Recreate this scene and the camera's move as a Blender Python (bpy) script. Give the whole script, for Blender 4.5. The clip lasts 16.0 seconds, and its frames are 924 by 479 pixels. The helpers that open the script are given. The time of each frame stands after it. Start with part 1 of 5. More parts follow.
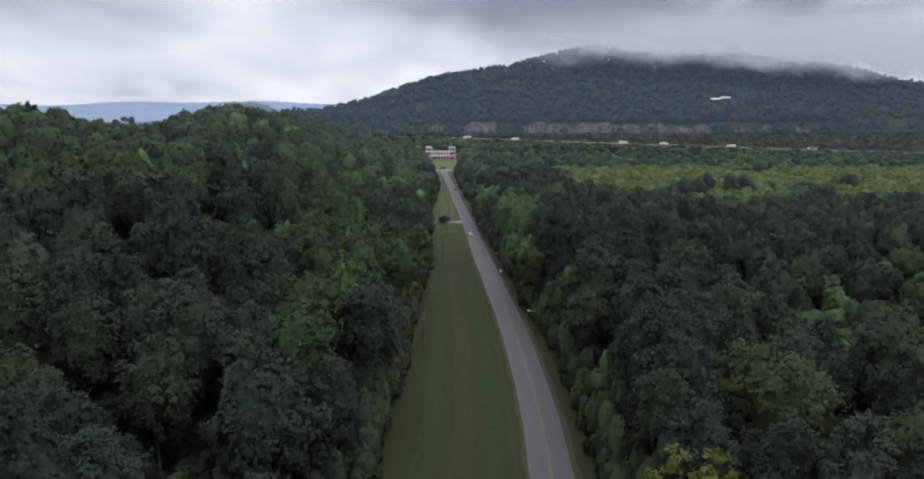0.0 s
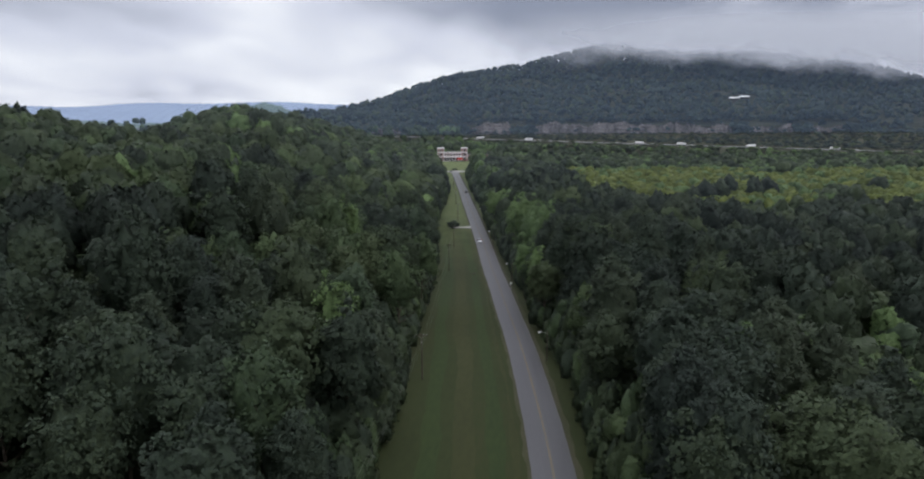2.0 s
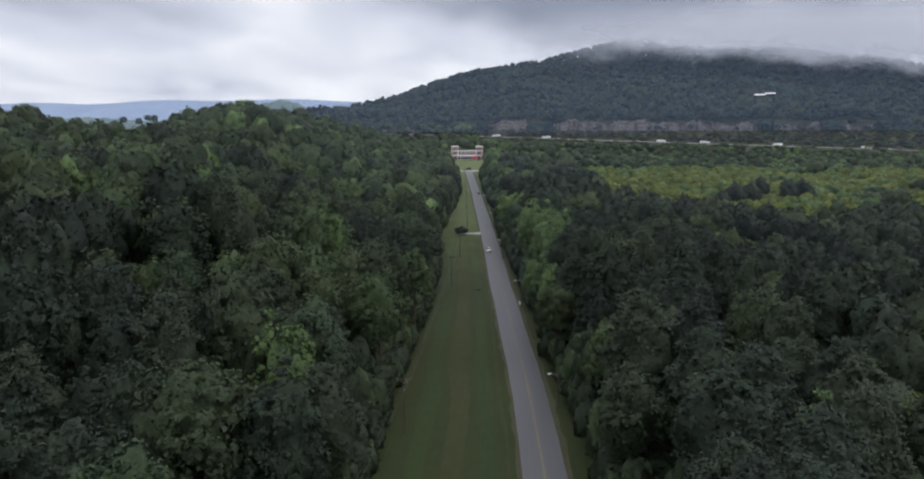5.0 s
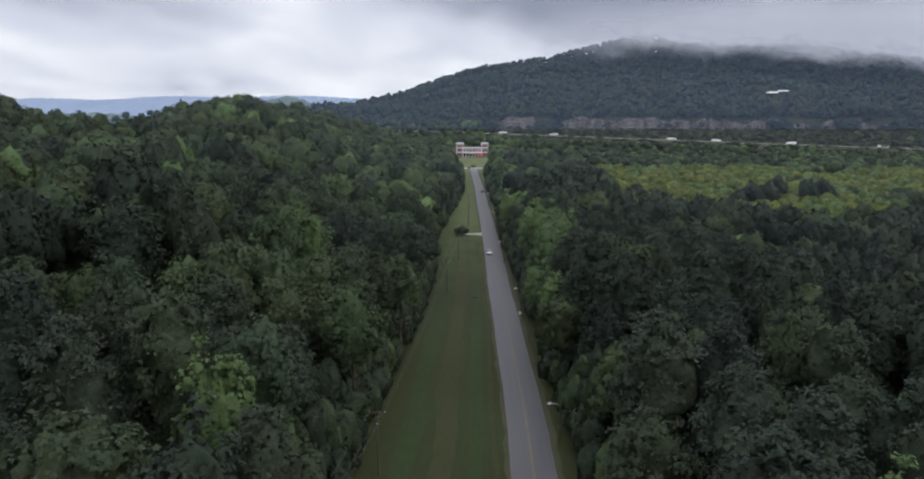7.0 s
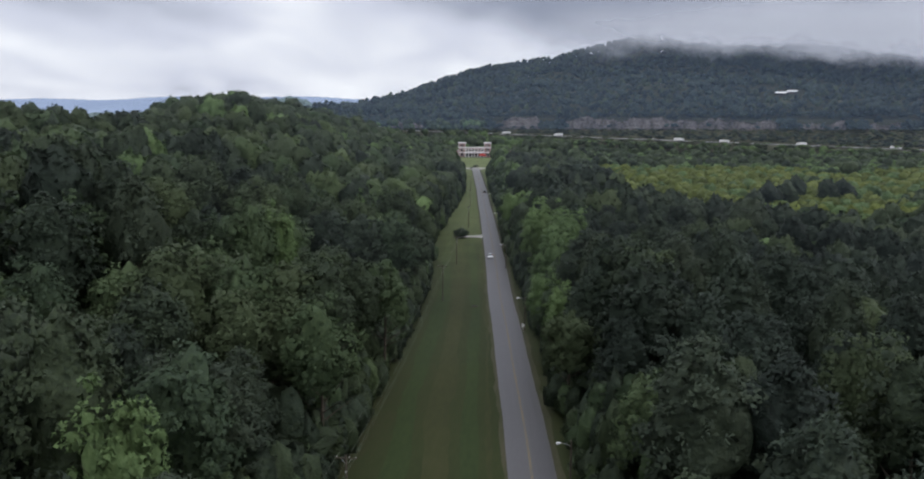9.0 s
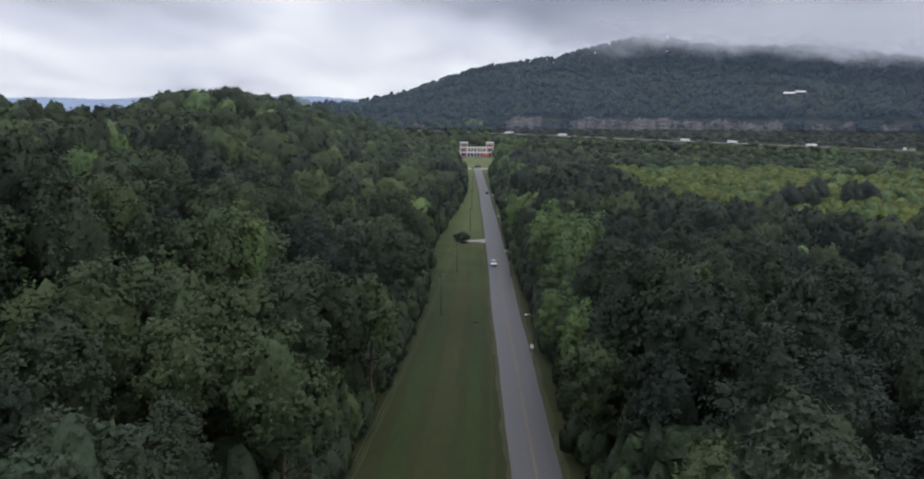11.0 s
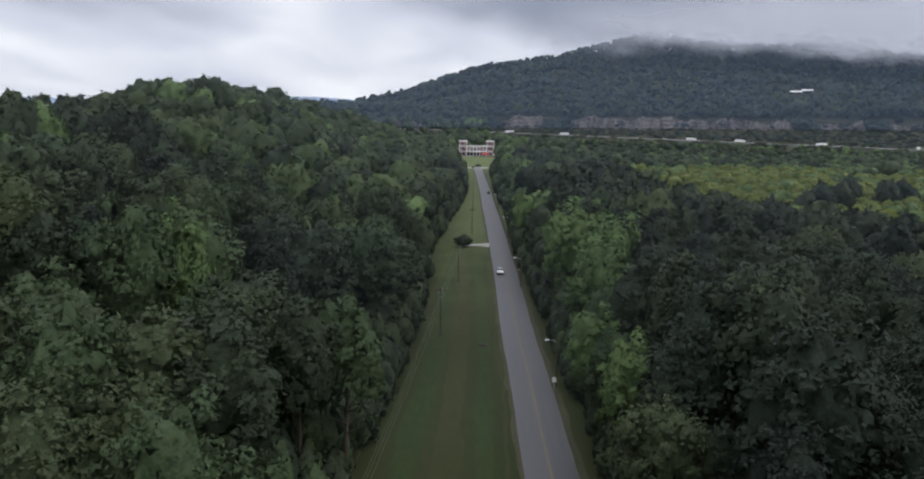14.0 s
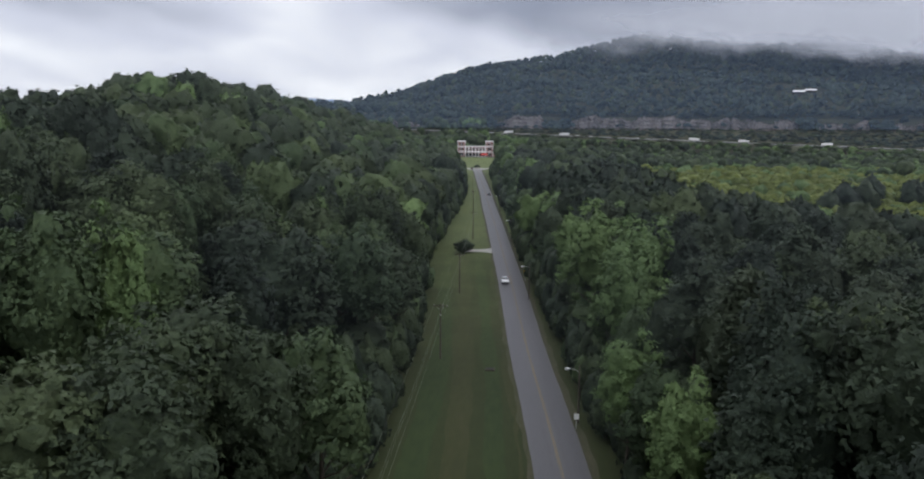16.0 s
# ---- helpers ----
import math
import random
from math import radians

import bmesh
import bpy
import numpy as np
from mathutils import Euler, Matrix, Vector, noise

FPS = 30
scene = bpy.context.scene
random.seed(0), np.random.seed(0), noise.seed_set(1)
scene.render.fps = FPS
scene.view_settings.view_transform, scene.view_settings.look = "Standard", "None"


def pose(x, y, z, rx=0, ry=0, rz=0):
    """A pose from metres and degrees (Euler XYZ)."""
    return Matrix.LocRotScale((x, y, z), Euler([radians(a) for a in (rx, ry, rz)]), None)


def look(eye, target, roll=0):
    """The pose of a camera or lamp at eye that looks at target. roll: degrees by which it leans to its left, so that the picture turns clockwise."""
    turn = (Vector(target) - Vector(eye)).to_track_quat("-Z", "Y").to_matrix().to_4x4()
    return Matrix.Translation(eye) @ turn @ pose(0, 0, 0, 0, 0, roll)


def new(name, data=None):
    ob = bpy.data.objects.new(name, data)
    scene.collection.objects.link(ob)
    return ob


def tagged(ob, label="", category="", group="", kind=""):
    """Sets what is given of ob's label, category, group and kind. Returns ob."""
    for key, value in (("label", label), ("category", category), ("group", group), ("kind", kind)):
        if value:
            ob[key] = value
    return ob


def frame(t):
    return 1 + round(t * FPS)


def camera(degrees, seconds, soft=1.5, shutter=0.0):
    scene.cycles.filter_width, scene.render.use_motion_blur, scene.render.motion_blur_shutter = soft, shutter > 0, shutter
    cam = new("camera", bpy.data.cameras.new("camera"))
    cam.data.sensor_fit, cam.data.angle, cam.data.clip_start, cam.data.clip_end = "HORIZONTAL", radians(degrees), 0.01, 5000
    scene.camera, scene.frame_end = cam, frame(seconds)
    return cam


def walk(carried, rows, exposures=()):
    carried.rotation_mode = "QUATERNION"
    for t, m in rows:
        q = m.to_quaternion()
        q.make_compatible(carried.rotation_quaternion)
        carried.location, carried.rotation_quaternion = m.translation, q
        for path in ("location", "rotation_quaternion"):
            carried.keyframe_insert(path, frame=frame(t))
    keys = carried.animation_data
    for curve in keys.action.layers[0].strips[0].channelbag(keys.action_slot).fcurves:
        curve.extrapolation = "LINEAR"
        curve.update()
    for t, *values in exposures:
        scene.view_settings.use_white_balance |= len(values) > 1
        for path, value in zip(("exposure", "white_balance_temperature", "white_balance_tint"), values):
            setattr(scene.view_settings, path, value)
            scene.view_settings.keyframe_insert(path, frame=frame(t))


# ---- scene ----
cam = camera(65.0, 16.0, soft=2.0)
PATH = [
    (0.0, pose(-0.00, 0.00, 51.00, 80.793, 0.202, 3.069)),
    (0.5, pose(0.30, 4.32, 50.99, 80.828, 0.318, 3.426)),
    (1.0, pose(0.61, 8.69, 51.04, 80.827, 0.349, 3.722)),
    (1.5, pose(0.98, 13.07, 51.11, 80.814, 0.366, 3.980)),
    (2.0, pose(1.37, 17.49, 51.14, 80.810, 0.394, 4.192)),
    (2.5, pose(1.76, 21.98, 51.19, 80.787, 0.448, 4.418)),
    (3.0, pose(2.14, 26.48, 51.24, 80.769, 0.490, 4.639)),
    (3.5, pose(2.54, 30.96, 51.27, 80.757, 0.500, 4.851)),
    (4.0, pose(2.89, 35.45, 51.27, 80.746, 0.501, 5.043)),
    (6.5, pose(4.76, 58.43, 50.31, 80.445, 0.078, 6.346)),
    (7.0, pose(4.97, 63.13, 49.54, 80.450, 0.053, 6.304)),
    (7.5, pose(5.06, 67.84, 48.76, 80.461, 0.033, 6.277)),
    (8.0, pose(4.99, 72.56, 48.01, 80.507, -0.024, 6.255)),
    (8.5, pose(4.80, 77.31, 47.36, 80.548, -0.035, 6.401)),
    (9.0, pose(4.48, 82.10, 46.79, 80.577, -0.072, 6.607)),
    (11.5, pose(1.61, 106.74, 44.41, 80.658, -0.319, 6.747)),
    (12.0, pose(0.85, 111.27, 43.83, 80.673, -0.347, 6.725)),
    (12.5, pose(0.13, 115.77, 43.23, 80.694, -0.362, 6.681)),
    (13.0, pose(-0.57, 120.27, 42.56, 80.719, -0.364, 6.666)),
    (13.5, pose(-1.25, 124.79, 41.90, 80.735, -0.349, 6.634)),
    (14.0, pose(-1.97, 129.32, 41.24, 80.753, -0.358, 6.622)),
    (14.5, pose(-2.66, 133.83, 40.61, 80.752, -0.390, 6.606)),
    (15.0, pose(-3.37, 138.29, 40.04, 80.723, -0.439, 6.599)),
    (15.5, pose(-4.13, 142.74, 39.60, 80.739, -0.447, 6.567)),
    (16.0, pose(-4.89, 147.00, 39.48, 80.880, -0.290, 6.430)),
]
walk(cam, PATH)

# ---- light ----
SUN_EL, SUN_AZ = 46.0, 100.0
world = bpy.data.worlds.new("overcast_sky")
scene.world = world
world.use_nodes = True


def sky_nodes():
    nt = world.node_tree
    nt.nodes.clear()
    n, l = nt.nodes.new, nt.links.new

    def math_node(op, a, b=None, c=None, clamp=False):
        m = n("ShaderNodeMath")
        m.operation, m.use_clamp = op, clamp
        for i, v in enumerate((a, b, c)):
            if v is None:
                continue
            if isinstance(v, (int, float)):
                m.inputs[i].default_value = v
            else:
                l(v, m.inputs[i])
        return m.outputs[0]

    tex = n("ShaderNodeTexCoord")
    sep = n("ShaderNodeSeparateXYZ")
    l(tex.outputs["Generated"], sep.inputs[0])
    x, y, z = sep.outputs
    den = math_node("ADD", math_node("MAXIMUM", z, 0.0), 0.20)
    px, py = math_node("DIVIDE", x, den), math_node("DIVIDE", y, den)
    com = n("ShaderNodeCombineXYZ")
    l(px, com.inputs[0])
    l(py, com.inputs[1])

    def cloud(scale, detail, rough, off):
        t = n("ShaderNodeTexNoise")
        t.inputs["Scale"].default_value = scale
        t.inputs["Detail"].default_value = detail
        t.inputs["Roughness"].default_value = rough
        t.inputs["Distortion"].default_value = 0.25
        mp = n("ShaderNodeMapping")
        mp.inputs["Location"].default_value = (off, off * 0.7, 0)
        mp.inputs["Scale"].default_value = (1.0, 0.55, 1.0)
        l(com.outputs[0], mp.inputs[0])
        l(mp.outputs[0], t.inputs["Vector"])
        return t.outputs["Fac"]

    big, small = cloud(0.55, 3.0, 0.5, CLOUD_SEED), cloud(1.7, 6.0, 0.55, CLOUD_SEED + 3.7)
    # a heavier cloud bank stands over the mountain
    wide = math_node("POWER", math_node("MULTIPLY", math_node("ADD", x, -0.19), 1.80), 2.0)
    wide = math_node("SUBTRACT", 1.0, wide, clamp=True)
    under = math_node("MULTIPLY_ADD", x, 0.22, -0.092)
    under = math_node("MULTIPLY", math_node("ADD", z, math_node("MULTIPLY_ADD", small, 0.08, math_node("ADD", under, -0.04))), 16.0, clamp=True)
    high = math_node("MULTIPLY", math_node("SUBTRACT", z, 0.22), 4.0, clamp=True)
    bank = math_node("MULTIPLY", math_node("MULTIPLY", wide, under), math_node("SUBTRACT", 1.0, high))
    f = math_node("ADD", math_node("MULTIPLY", big, 0.62), math_node("MULTIPLY", small, 0.38))
    f = math_node("MULTIPLY_ADD", f, 4.3, -1.55)
    f = math_node("SUBTRACT", f, math_node("MULTIPLY", bank, 0.60), clamp=True)
    f = math_node("ADD", f, math_node("MULTIPLY", high, 0.30))
    # a heavy grey cloud hangs over the hill
    grey = math_node("ADD", math_node("POWER", math_node("MULTIPLY", math_node("ADD", x, 0.52), 5.5), 2.0),
                     math_node("POWER", math_node("MULTIPLY", math_node("ADD", z, -0.135), 17.0), 2.0))
    grey = math_node("SUBTRACT", 1.0, grey, clamp=True)
    f = math_node("SUBTRACT", f, math_node("MULTIPLY", grey, math_node("MULTIPLY", small, 0.80)), clamp=True)
    # a brighter stretch of thin cloud ahead
    thin = math_node("MULTIPLY_ADD", math_node("ABSOLUTE", math_node("ADD", x, 0.30)), -1.6, 0.46)
    f = math_node("ADD", f, math_node("MAXIMUM", thin, 0.0), clamp=True)
    ramp = n("ShaderNodeValToRGB")
    e = ramp.color_ramp.elements
    e[0].position, e[0].color = 0.0, (0.245, 0.268, 0.345, 1)
    e[1].position, e[1].color = 1.0, (0.93, 0.95, 1.0, 1)
    m = e.new(0.5)
    m.color = (0.64, 0.665, 0.77, 1)
    l(f, ramp.inputs[0])
    sky = n("ShaderNodeTexSky")
    sky.sky_type, sky.sun_disc = "NISHITA", False
    sky.sun_elevation, sky.sun_rotation = radians(SUN_EL), radians(SUN_AZ)
    b1, b2 = n("ShaderNodeBackground"), n("ShaderNodeBackground")
    l(sky.outputs[0], b1.inputs[0])
    b1.inputs[1].default_value = 0.05
    l(ramp.outputs[0], b2.inputs[0])
    # an overcast sky is brighter overhead than near the horizon
    l(math_node("MULTIPLY", math_node("MULTIPLY_ADD", math_node("MAXIMUM", math_node("SUBTRACT", z, 0.15), 0.0), 1.1, 1.0), CLOUD_LIGHT), b2.inputs[1])
    mix = n("ShaderNodeMixShader")
    mix.inputs[0].default_value = 0.92
    l(b1.outputs[0], mix.inputs[1])
    l(b2.outputs[0], mix.inputs[2])
    out = n("ShaderNodeOutputWorld")
    l(mix.outputs[0], out.inputs[0])


CLOUD_SEED, CLOUD_LIGHT = 2.3, 1.10
sky_nodes()
sun = new("sun", bpy.data.lights.new("sun", "SUN"))
sun.data.energy, sun.data.angle, sun.data.color = 1.1, radians(35), (1.0, 0.96, 0.9)
sun.matrix_world = look((0, 0, 0), (-math.sin(radians(SUN_AZ)) * math.cos(radians(SUN_EL)),
                                    -math.cos(radians(SUN_AZ)) * math.cos(radians(SUN_EL)), -math.sin(radians(SUN_EL))))

# ---- materials ----


def material(name, colors, scale=1.0, rough=0.8, metal=0.0, bump=0.0, fine=8.0, island=0.0, per_object=0.0,
             stretch=(1, 1, 1), translucent=0.0, coarse_mix=0.5, emit=0.0, spec=0.3, relief=0.05, by_tree=0.0, lacy=0.0):
    """A surface whose colour runs over the given colours by noise at two scales."""
    m = bpy.data.materials.new(name)
    m.use_nodes = True
    nt = m.node_tree
    n, l = nt.nodes.new, nt.links.new
    b = nt.nodes["Principled BSDF"]
    b.inputs["Roughness"].default_value, b.inputs["Metallic"].default_value = rough, metal
    b.inputs["Specular IOR Level"].default_value = spec
    tex = n("ShaderNodeTexCoord")
    mp = n("ShaderNodeMapping")
    mp.inputs["Scale"].default_value = stretch
    l(tex.outputs["Object"], mp.inputs[0])
    t1, t2 = n("ShaderNodeTexNoise"), n("ShaderNodeTexNoise")
    for t, s, d in ((t1, scale, 3.0), (t2, scale * fine, 5.0)):
        t.inputs["Scale"].default_value, t.inputs["Detail"].default_value = s, d
        l(mp.outputs[0], t.inputs["Vector"])
    mix = n("ShaderNodeMix")
    mix.inputs["Factor"].default_value = 1 - coarse_mix
    l(t1.outputs["Fac"], mix.inputs["A"])
    l(t2.outputs["Fac"], mix.inputs["B"])
    fac = mix.outputs["Result"]
    if island or per_object:
        src = n("ShaderNodeNewGeometry").outputs["Random Per Island"] if island else n("ShaderNodeObjectInfo").outputs["Random"]
        ma = n("ShaderNodeMath")
        ma.operation = "MULTIPLY_ADD"
        l(src, ma.inputs[0])
        k = island or per_object
        ma.inputs[1].default_value = k
        ad = n("ShaderNodeMath")
        ad.operation = "SUBTRACT"
        l(fac, ad.inputs[0])
        ad.inputs[1].default_value = k / 2
        l(ad.outputs[0], ma.inputs[2])
        fac = ma.outputs[0]
    if by_tree:
        at = n("ShaderNodeAttribute")
        at.attribute_name = "tint"
        su = n("ShaderNodeMath")
        su.operation = "MULTIPLY_ADD"
        solo = n("ShaderNodeAttribute")
        solo.attribute_name = "solo"
        l(n("ShaderNodeObjectInfo").outputs["Random"], su.inputs[0])
        l(solo.outputs["Fac"], su.inputs[1])
        l(at.outputs["Fac"], su.inputs[2])
        mu = n("ShaderNodeMath")
        mu.operation = "MULTIPLY_ADD"
        l(su.outputs[0], mu.inputs[0])
        mu.inputs[1].default_value = by_tree
        ad = n("ShaderNodeMath")
        ad.operation = "SUBTRACT"
        l(fac, ad.inputs[0])
        ad.inputs[1].default_value = by_tree / 2
        l(ad.outputs[0], mu.inputs[2])
        fac = mu.outputs[0]
    ramp = n("ShaderNodeValToRGB")
    e = ramp.color_ramp.elements
    k = len(colors)
    while len(e) < k:
        e.new(0.5)
    for i, c in enumerate(colors):
        e[i].position, e[i].color = 0.3 + 0.4 * i / max(1, k - 1), (*c, 1)
    l(fac, ramp.inputs[0])
    l(ramp.outputs[0], b.inputs["Base Color"])
    if bump:
        bp = n("ShaderNodeBump")
        bp.inputs["Strength"].default_value, bp.inputs["Distance"].default_value = bump, relief
        l(t2.outputs["Fac"], bp.inputs["Height"])
        l(bp.outputs[0], b.inputs["Normal"])
    if translucent:
        tr = n("ShaderNodeBsdfTranslucent")
        l(ramp.outputs[0], tr.inputs[0])
        ms = n("ShaderNodeMixShader")
        ms.inputs[0].default_value = translucent
        l(b.outputs[0], ms.inputs[1])
        l(tr.outputs[0], ms.inputs[2])
        l(ms.outputs[0], nt.nodes["Material Output"].inputs["Surface"])
    if lacy:
        # sprays of leaves have gaps between the leaves
        gap, has, mul = n("ShaderNodeTexNoise"), n("ShaderNodeAttribute"), n("ShaderNodeMath")
        gap.inputs["Scale"].default_value, gap.inputs["Detail"].default_value = lacy, 2.0
        l(tex.outputs["Object"], gap.inputs["Vector"])
        less = n("ShaderNodeMath")
        less.operation = "LESS_THAN"
        l(gap.outputs["Fac"], less.inputs[0])
        has.attribute_name = "spray"
        mul.operation = "MULTIPLY_ADD"
        l(has.outputs["Fac"], mul.inputs[0])
        mul.inputs[1].default_value, mul.inputs[2].default_value = 0.42, 0.0
        l(mul.outputs[0], less.inputs[1])
        clear, top = n("ShaderNodeBsdfTransparent"), n("ShaderNodeMixShader")
        out = nt.nodes["Material Output"].inputs["Surface"]
        l(less.outputs[0], top.inputs[0])
        l(out.links[0].from_socket, top.inputs[1])
        l(clear.outputs[0], top.inputs[2])
        l(top.outputs[0], out)
    if emit:
        b.inputs["Emission Strength"].default_value = emit
    return m


def leaf(name, dark, mid, light, lacy=5.0, by_tree=0.34, **kw):
    return material(name, [dark, mid, light], scale=0.05, fine=44, island=0.07, rough=0.7, translucent=0.26, spec=0.2, bump=0.8, relief=0.35, by_tree=by_tree, coarse_mix=0.55, lacy=lacy, **kw)


M_OAK = leaf("oak_leaves", (0.027, 0.040, 0.025), (0.040, 0.058, 0.030), (0.056, 0.077, 0.036))
M_MAPLE = leaf("maple_leaves", (0.032, 0.051, 0.030), (0.050, 0.077, 0.036), (0.074, 0.104, 0.045))
M_DARK = leaf("dark_leaves", (0.017, 0.026, 0.019), (0.027, 0.041, 0.026), (0.044, 0.061, 0.031))
M_PINE = leaf("pine_needles", (0.018, 0.027, 0.022), (0.028, 0.042, 0.030), (0.044, 0.059, 0.036))
M_LIGHT = leaf("light_leaves", (0.058, 0.095, 0.042), (0.092, 0.144, 0.056), (0.130, 0.190, 0.075), by_tree=0.16)
M_YELLOW = leaf("yellow_green_leaves", (0.071, 0.094, 0.022), (0.103, 0.128, 0.030), (0.133, 0.161, 0.040))
# bluer than the other leaves: the mountain's haze is put into the colour
M_FARHAZE = leaf("haze_blue_far_leaves", (0.010, 0.021, 0.023), (0.018, 0.031, 0.031), (0.029, 0.046, 0.040), lacy=0.0, by_tree=0.55)
LEAVES = [M_OAK, M_MAPLE, M_DARK, M_PINE, M_LIGHT, M_YELLOW, M_FARHAZE]
M_BARK = material("bark", [(0.030, 0.024, 0.019), (0.066, 0.054, 0.042), (0.102, 0.087, 0.072)], scale=1.2, rough=0.9, bump=0.6, stretch=(1, 1, 0.25))
M_PALEBARK = material("pale_bark", [(0.16, 0.145, 0.12), (0.27, 0.25, 0.22), (0.36, 0.34, 0.30)], scale=1.2, rough=0.9, bump=0.5, stretch=(1, 1, 0.25))
M_FLOOR = material("forest_floor", [(0.026, 0.033, 0.018), (0.041, 0.044, 0.026), (0.059, 0.056, 0.037)], scale=0.04, fine=30, rough=0.95)
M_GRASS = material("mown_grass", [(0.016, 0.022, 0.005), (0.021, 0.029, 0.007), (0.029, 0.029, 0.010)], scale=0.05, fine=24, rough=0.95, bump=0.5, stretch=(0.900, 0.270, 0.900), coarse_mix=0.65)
M_SHOULDER = material("worn_verge", [(0.031, 0.037, 0.016), (0.044, 0.045, 0.023), (0.062, 0.055, 0.034)], scale=0.35, fine=9, rough=0.95, bump=0.5, stretch=(1, 0.25, 1))
M_ASPHALT = material("worn_asphalt", [(0.033, 0.031, 0.035), (0.040, 0.038, 0.043), (0.048, 0.046, 0.051)], scale=0.30, fine=25, rough=0.5, spec=0.75, bump=0.25, stretch=(0.828, 0.096, 0.855))
M_TRACK = material("tyre_polished_asphalt", [(0.032, 0.030, 0.034), (0.039, 0.038, 0.043), (0.047, 0.045, 0.051)], scale=0.30, fine=25, rough=0.5, bump=0.2, stretch=(0.828, 0.064, 0.855), spec=0.75)
M_YLINE = material("worn_yellow_paint", [(0.120, 0.115, 0.101), (0.176, 0.144, 0.088), (0.222, 0.166, 0.079)], scale=1.2, fine=9, rough=0.8, stretch=(1, 0.3, 1))
M_CONCRETE = material("pale_concrete", [(0.222, 0.218, 0.204), (0.296, 0.287, 0.273), (0.370, 0.361, 0.343)], scale=0.3, fine=14, rough=0.9, bump=0.25)
M_HIGHWAY = material("worn_highway_concrete", [(0.096, 0.096, 0.100), (0.126, 0.126, 0.130), (0.163, 0.161, 0.159)], scale=0.05, fine=14, rough=0.9, bump=0.2, stretch=(0.2, 1, 1))
M_ROCK = material("cut_rock", [(0.027, 0.030, 0.024), (0.081, 0.070, 0.062), (0.167, 0.144, 0.134), (0.223, 0.196, 0.184)], scale=0.075, fine=6, rough=0.95, bump=0.8, stretch=(1.3, 0.768, 0.45), coarse_mix=0.55)
M_WOODPOLE = material("weathered_pole", [(0.043, 0.035, 0.028), (0.075, 0.062, 0.050), (0.100, 0.087, 0.072)], scale=3, rough=0.9, bump=0.4, stretch=(1, 1, 0.1))
M_STEEL = material("galvanised_steel", [(0.42, 0.43, 0.44), (0.55, 0.56, 0.57)], scale=4, rough=0.45, metal=0.7)
M_WIRE = material("aluminium_wire", [(0.097, 0.114, 0.088), (0.141, 0.158, 0.123)], scale=2, rough=0.7, metal=0.0)
M_WHITE = material("white_paint", [(0.66, 0.66, 0.66), (0.78, 0.78, 0.78), (0.82, 0.82, 0.82)], scale=0.5, fine=10, rough=0.6)
M_BRICK = material("pink_brick", [(0.20, 0.105, 0.10), (0.27, 0.155, 0.145), (0.33, 0.205, 0.19)], scale=0.5, fine=12, rough=0.9, bump=0.3)
M_GLASS = material("window_glass", [(0.015, 0.018, 0.022), (0.03, 0.034, 0.04)], scale=0.8, rough=0.08, spec=0.6)
M_ROOF = material("grey_roof", [(0.16, 0.155, 0.15), (0.24, 0.235, 0.23)], scale=0.3, rough=0.9)
M_RED = material("red_paint", [(0.38, 0.035, 0.03), (0.50, 0.05, 0.04)], scale=1.5, rough=0.5)
M_YELLOWSIGN = material("yellow_sign", [(0.70, 0.42, 0.02), (0.80, 0.50, 0.03)], scale=2, rough=0.45)
M_RUBBER = material("rubber", [(0.012, 0.012, 0.012), (0.03, 0.03, 0.03)], scale=5, rough=0.9)
M_SILVER = material("silver_car_paint", [(0.50, 0.51, 0.52), (0.60, 0.61, 0.62)], scale=1, rough=0.25, metal=0.3, spec=0.6)
M_BLUECAR = material("dark_car_paint", [(0.020, 0.024, 0.032), (0.035, 0.04, 0.05)], scale=1, rough=0.25, spec=0.6)
M_LAMP = material("lamp_lens", [(0.7, 0.72, 0.75), (0.85, 0.86, 0.88)], scale=2, rough=0.2)
M_TAIL = material("tail_lens", [(0.30, 0.015, 0.012), (0.42, 0.02, 0.016)], scale=2, rough=0.2)
M_GREENGRASS = material("lush_grass", [(0.014, 0.025, 0.006), (0.020, 0.033, 0.008), (0.024, 0.039, 0.009)], scale=0.08, fine=18, rough=0.95, bump=0.5, stretch=(0.920, 0.230, 0.920))
M_DRYGRASS = material("dry_grass", [(0.021, 0.025, 0.008), (0.027, 0.032, 0.009), (0.035, 0.035, 0.013)], scale=0.07, fine=18, rough=0.95, bump=0.5, stretch=(0.920, 0.230, 0.920))


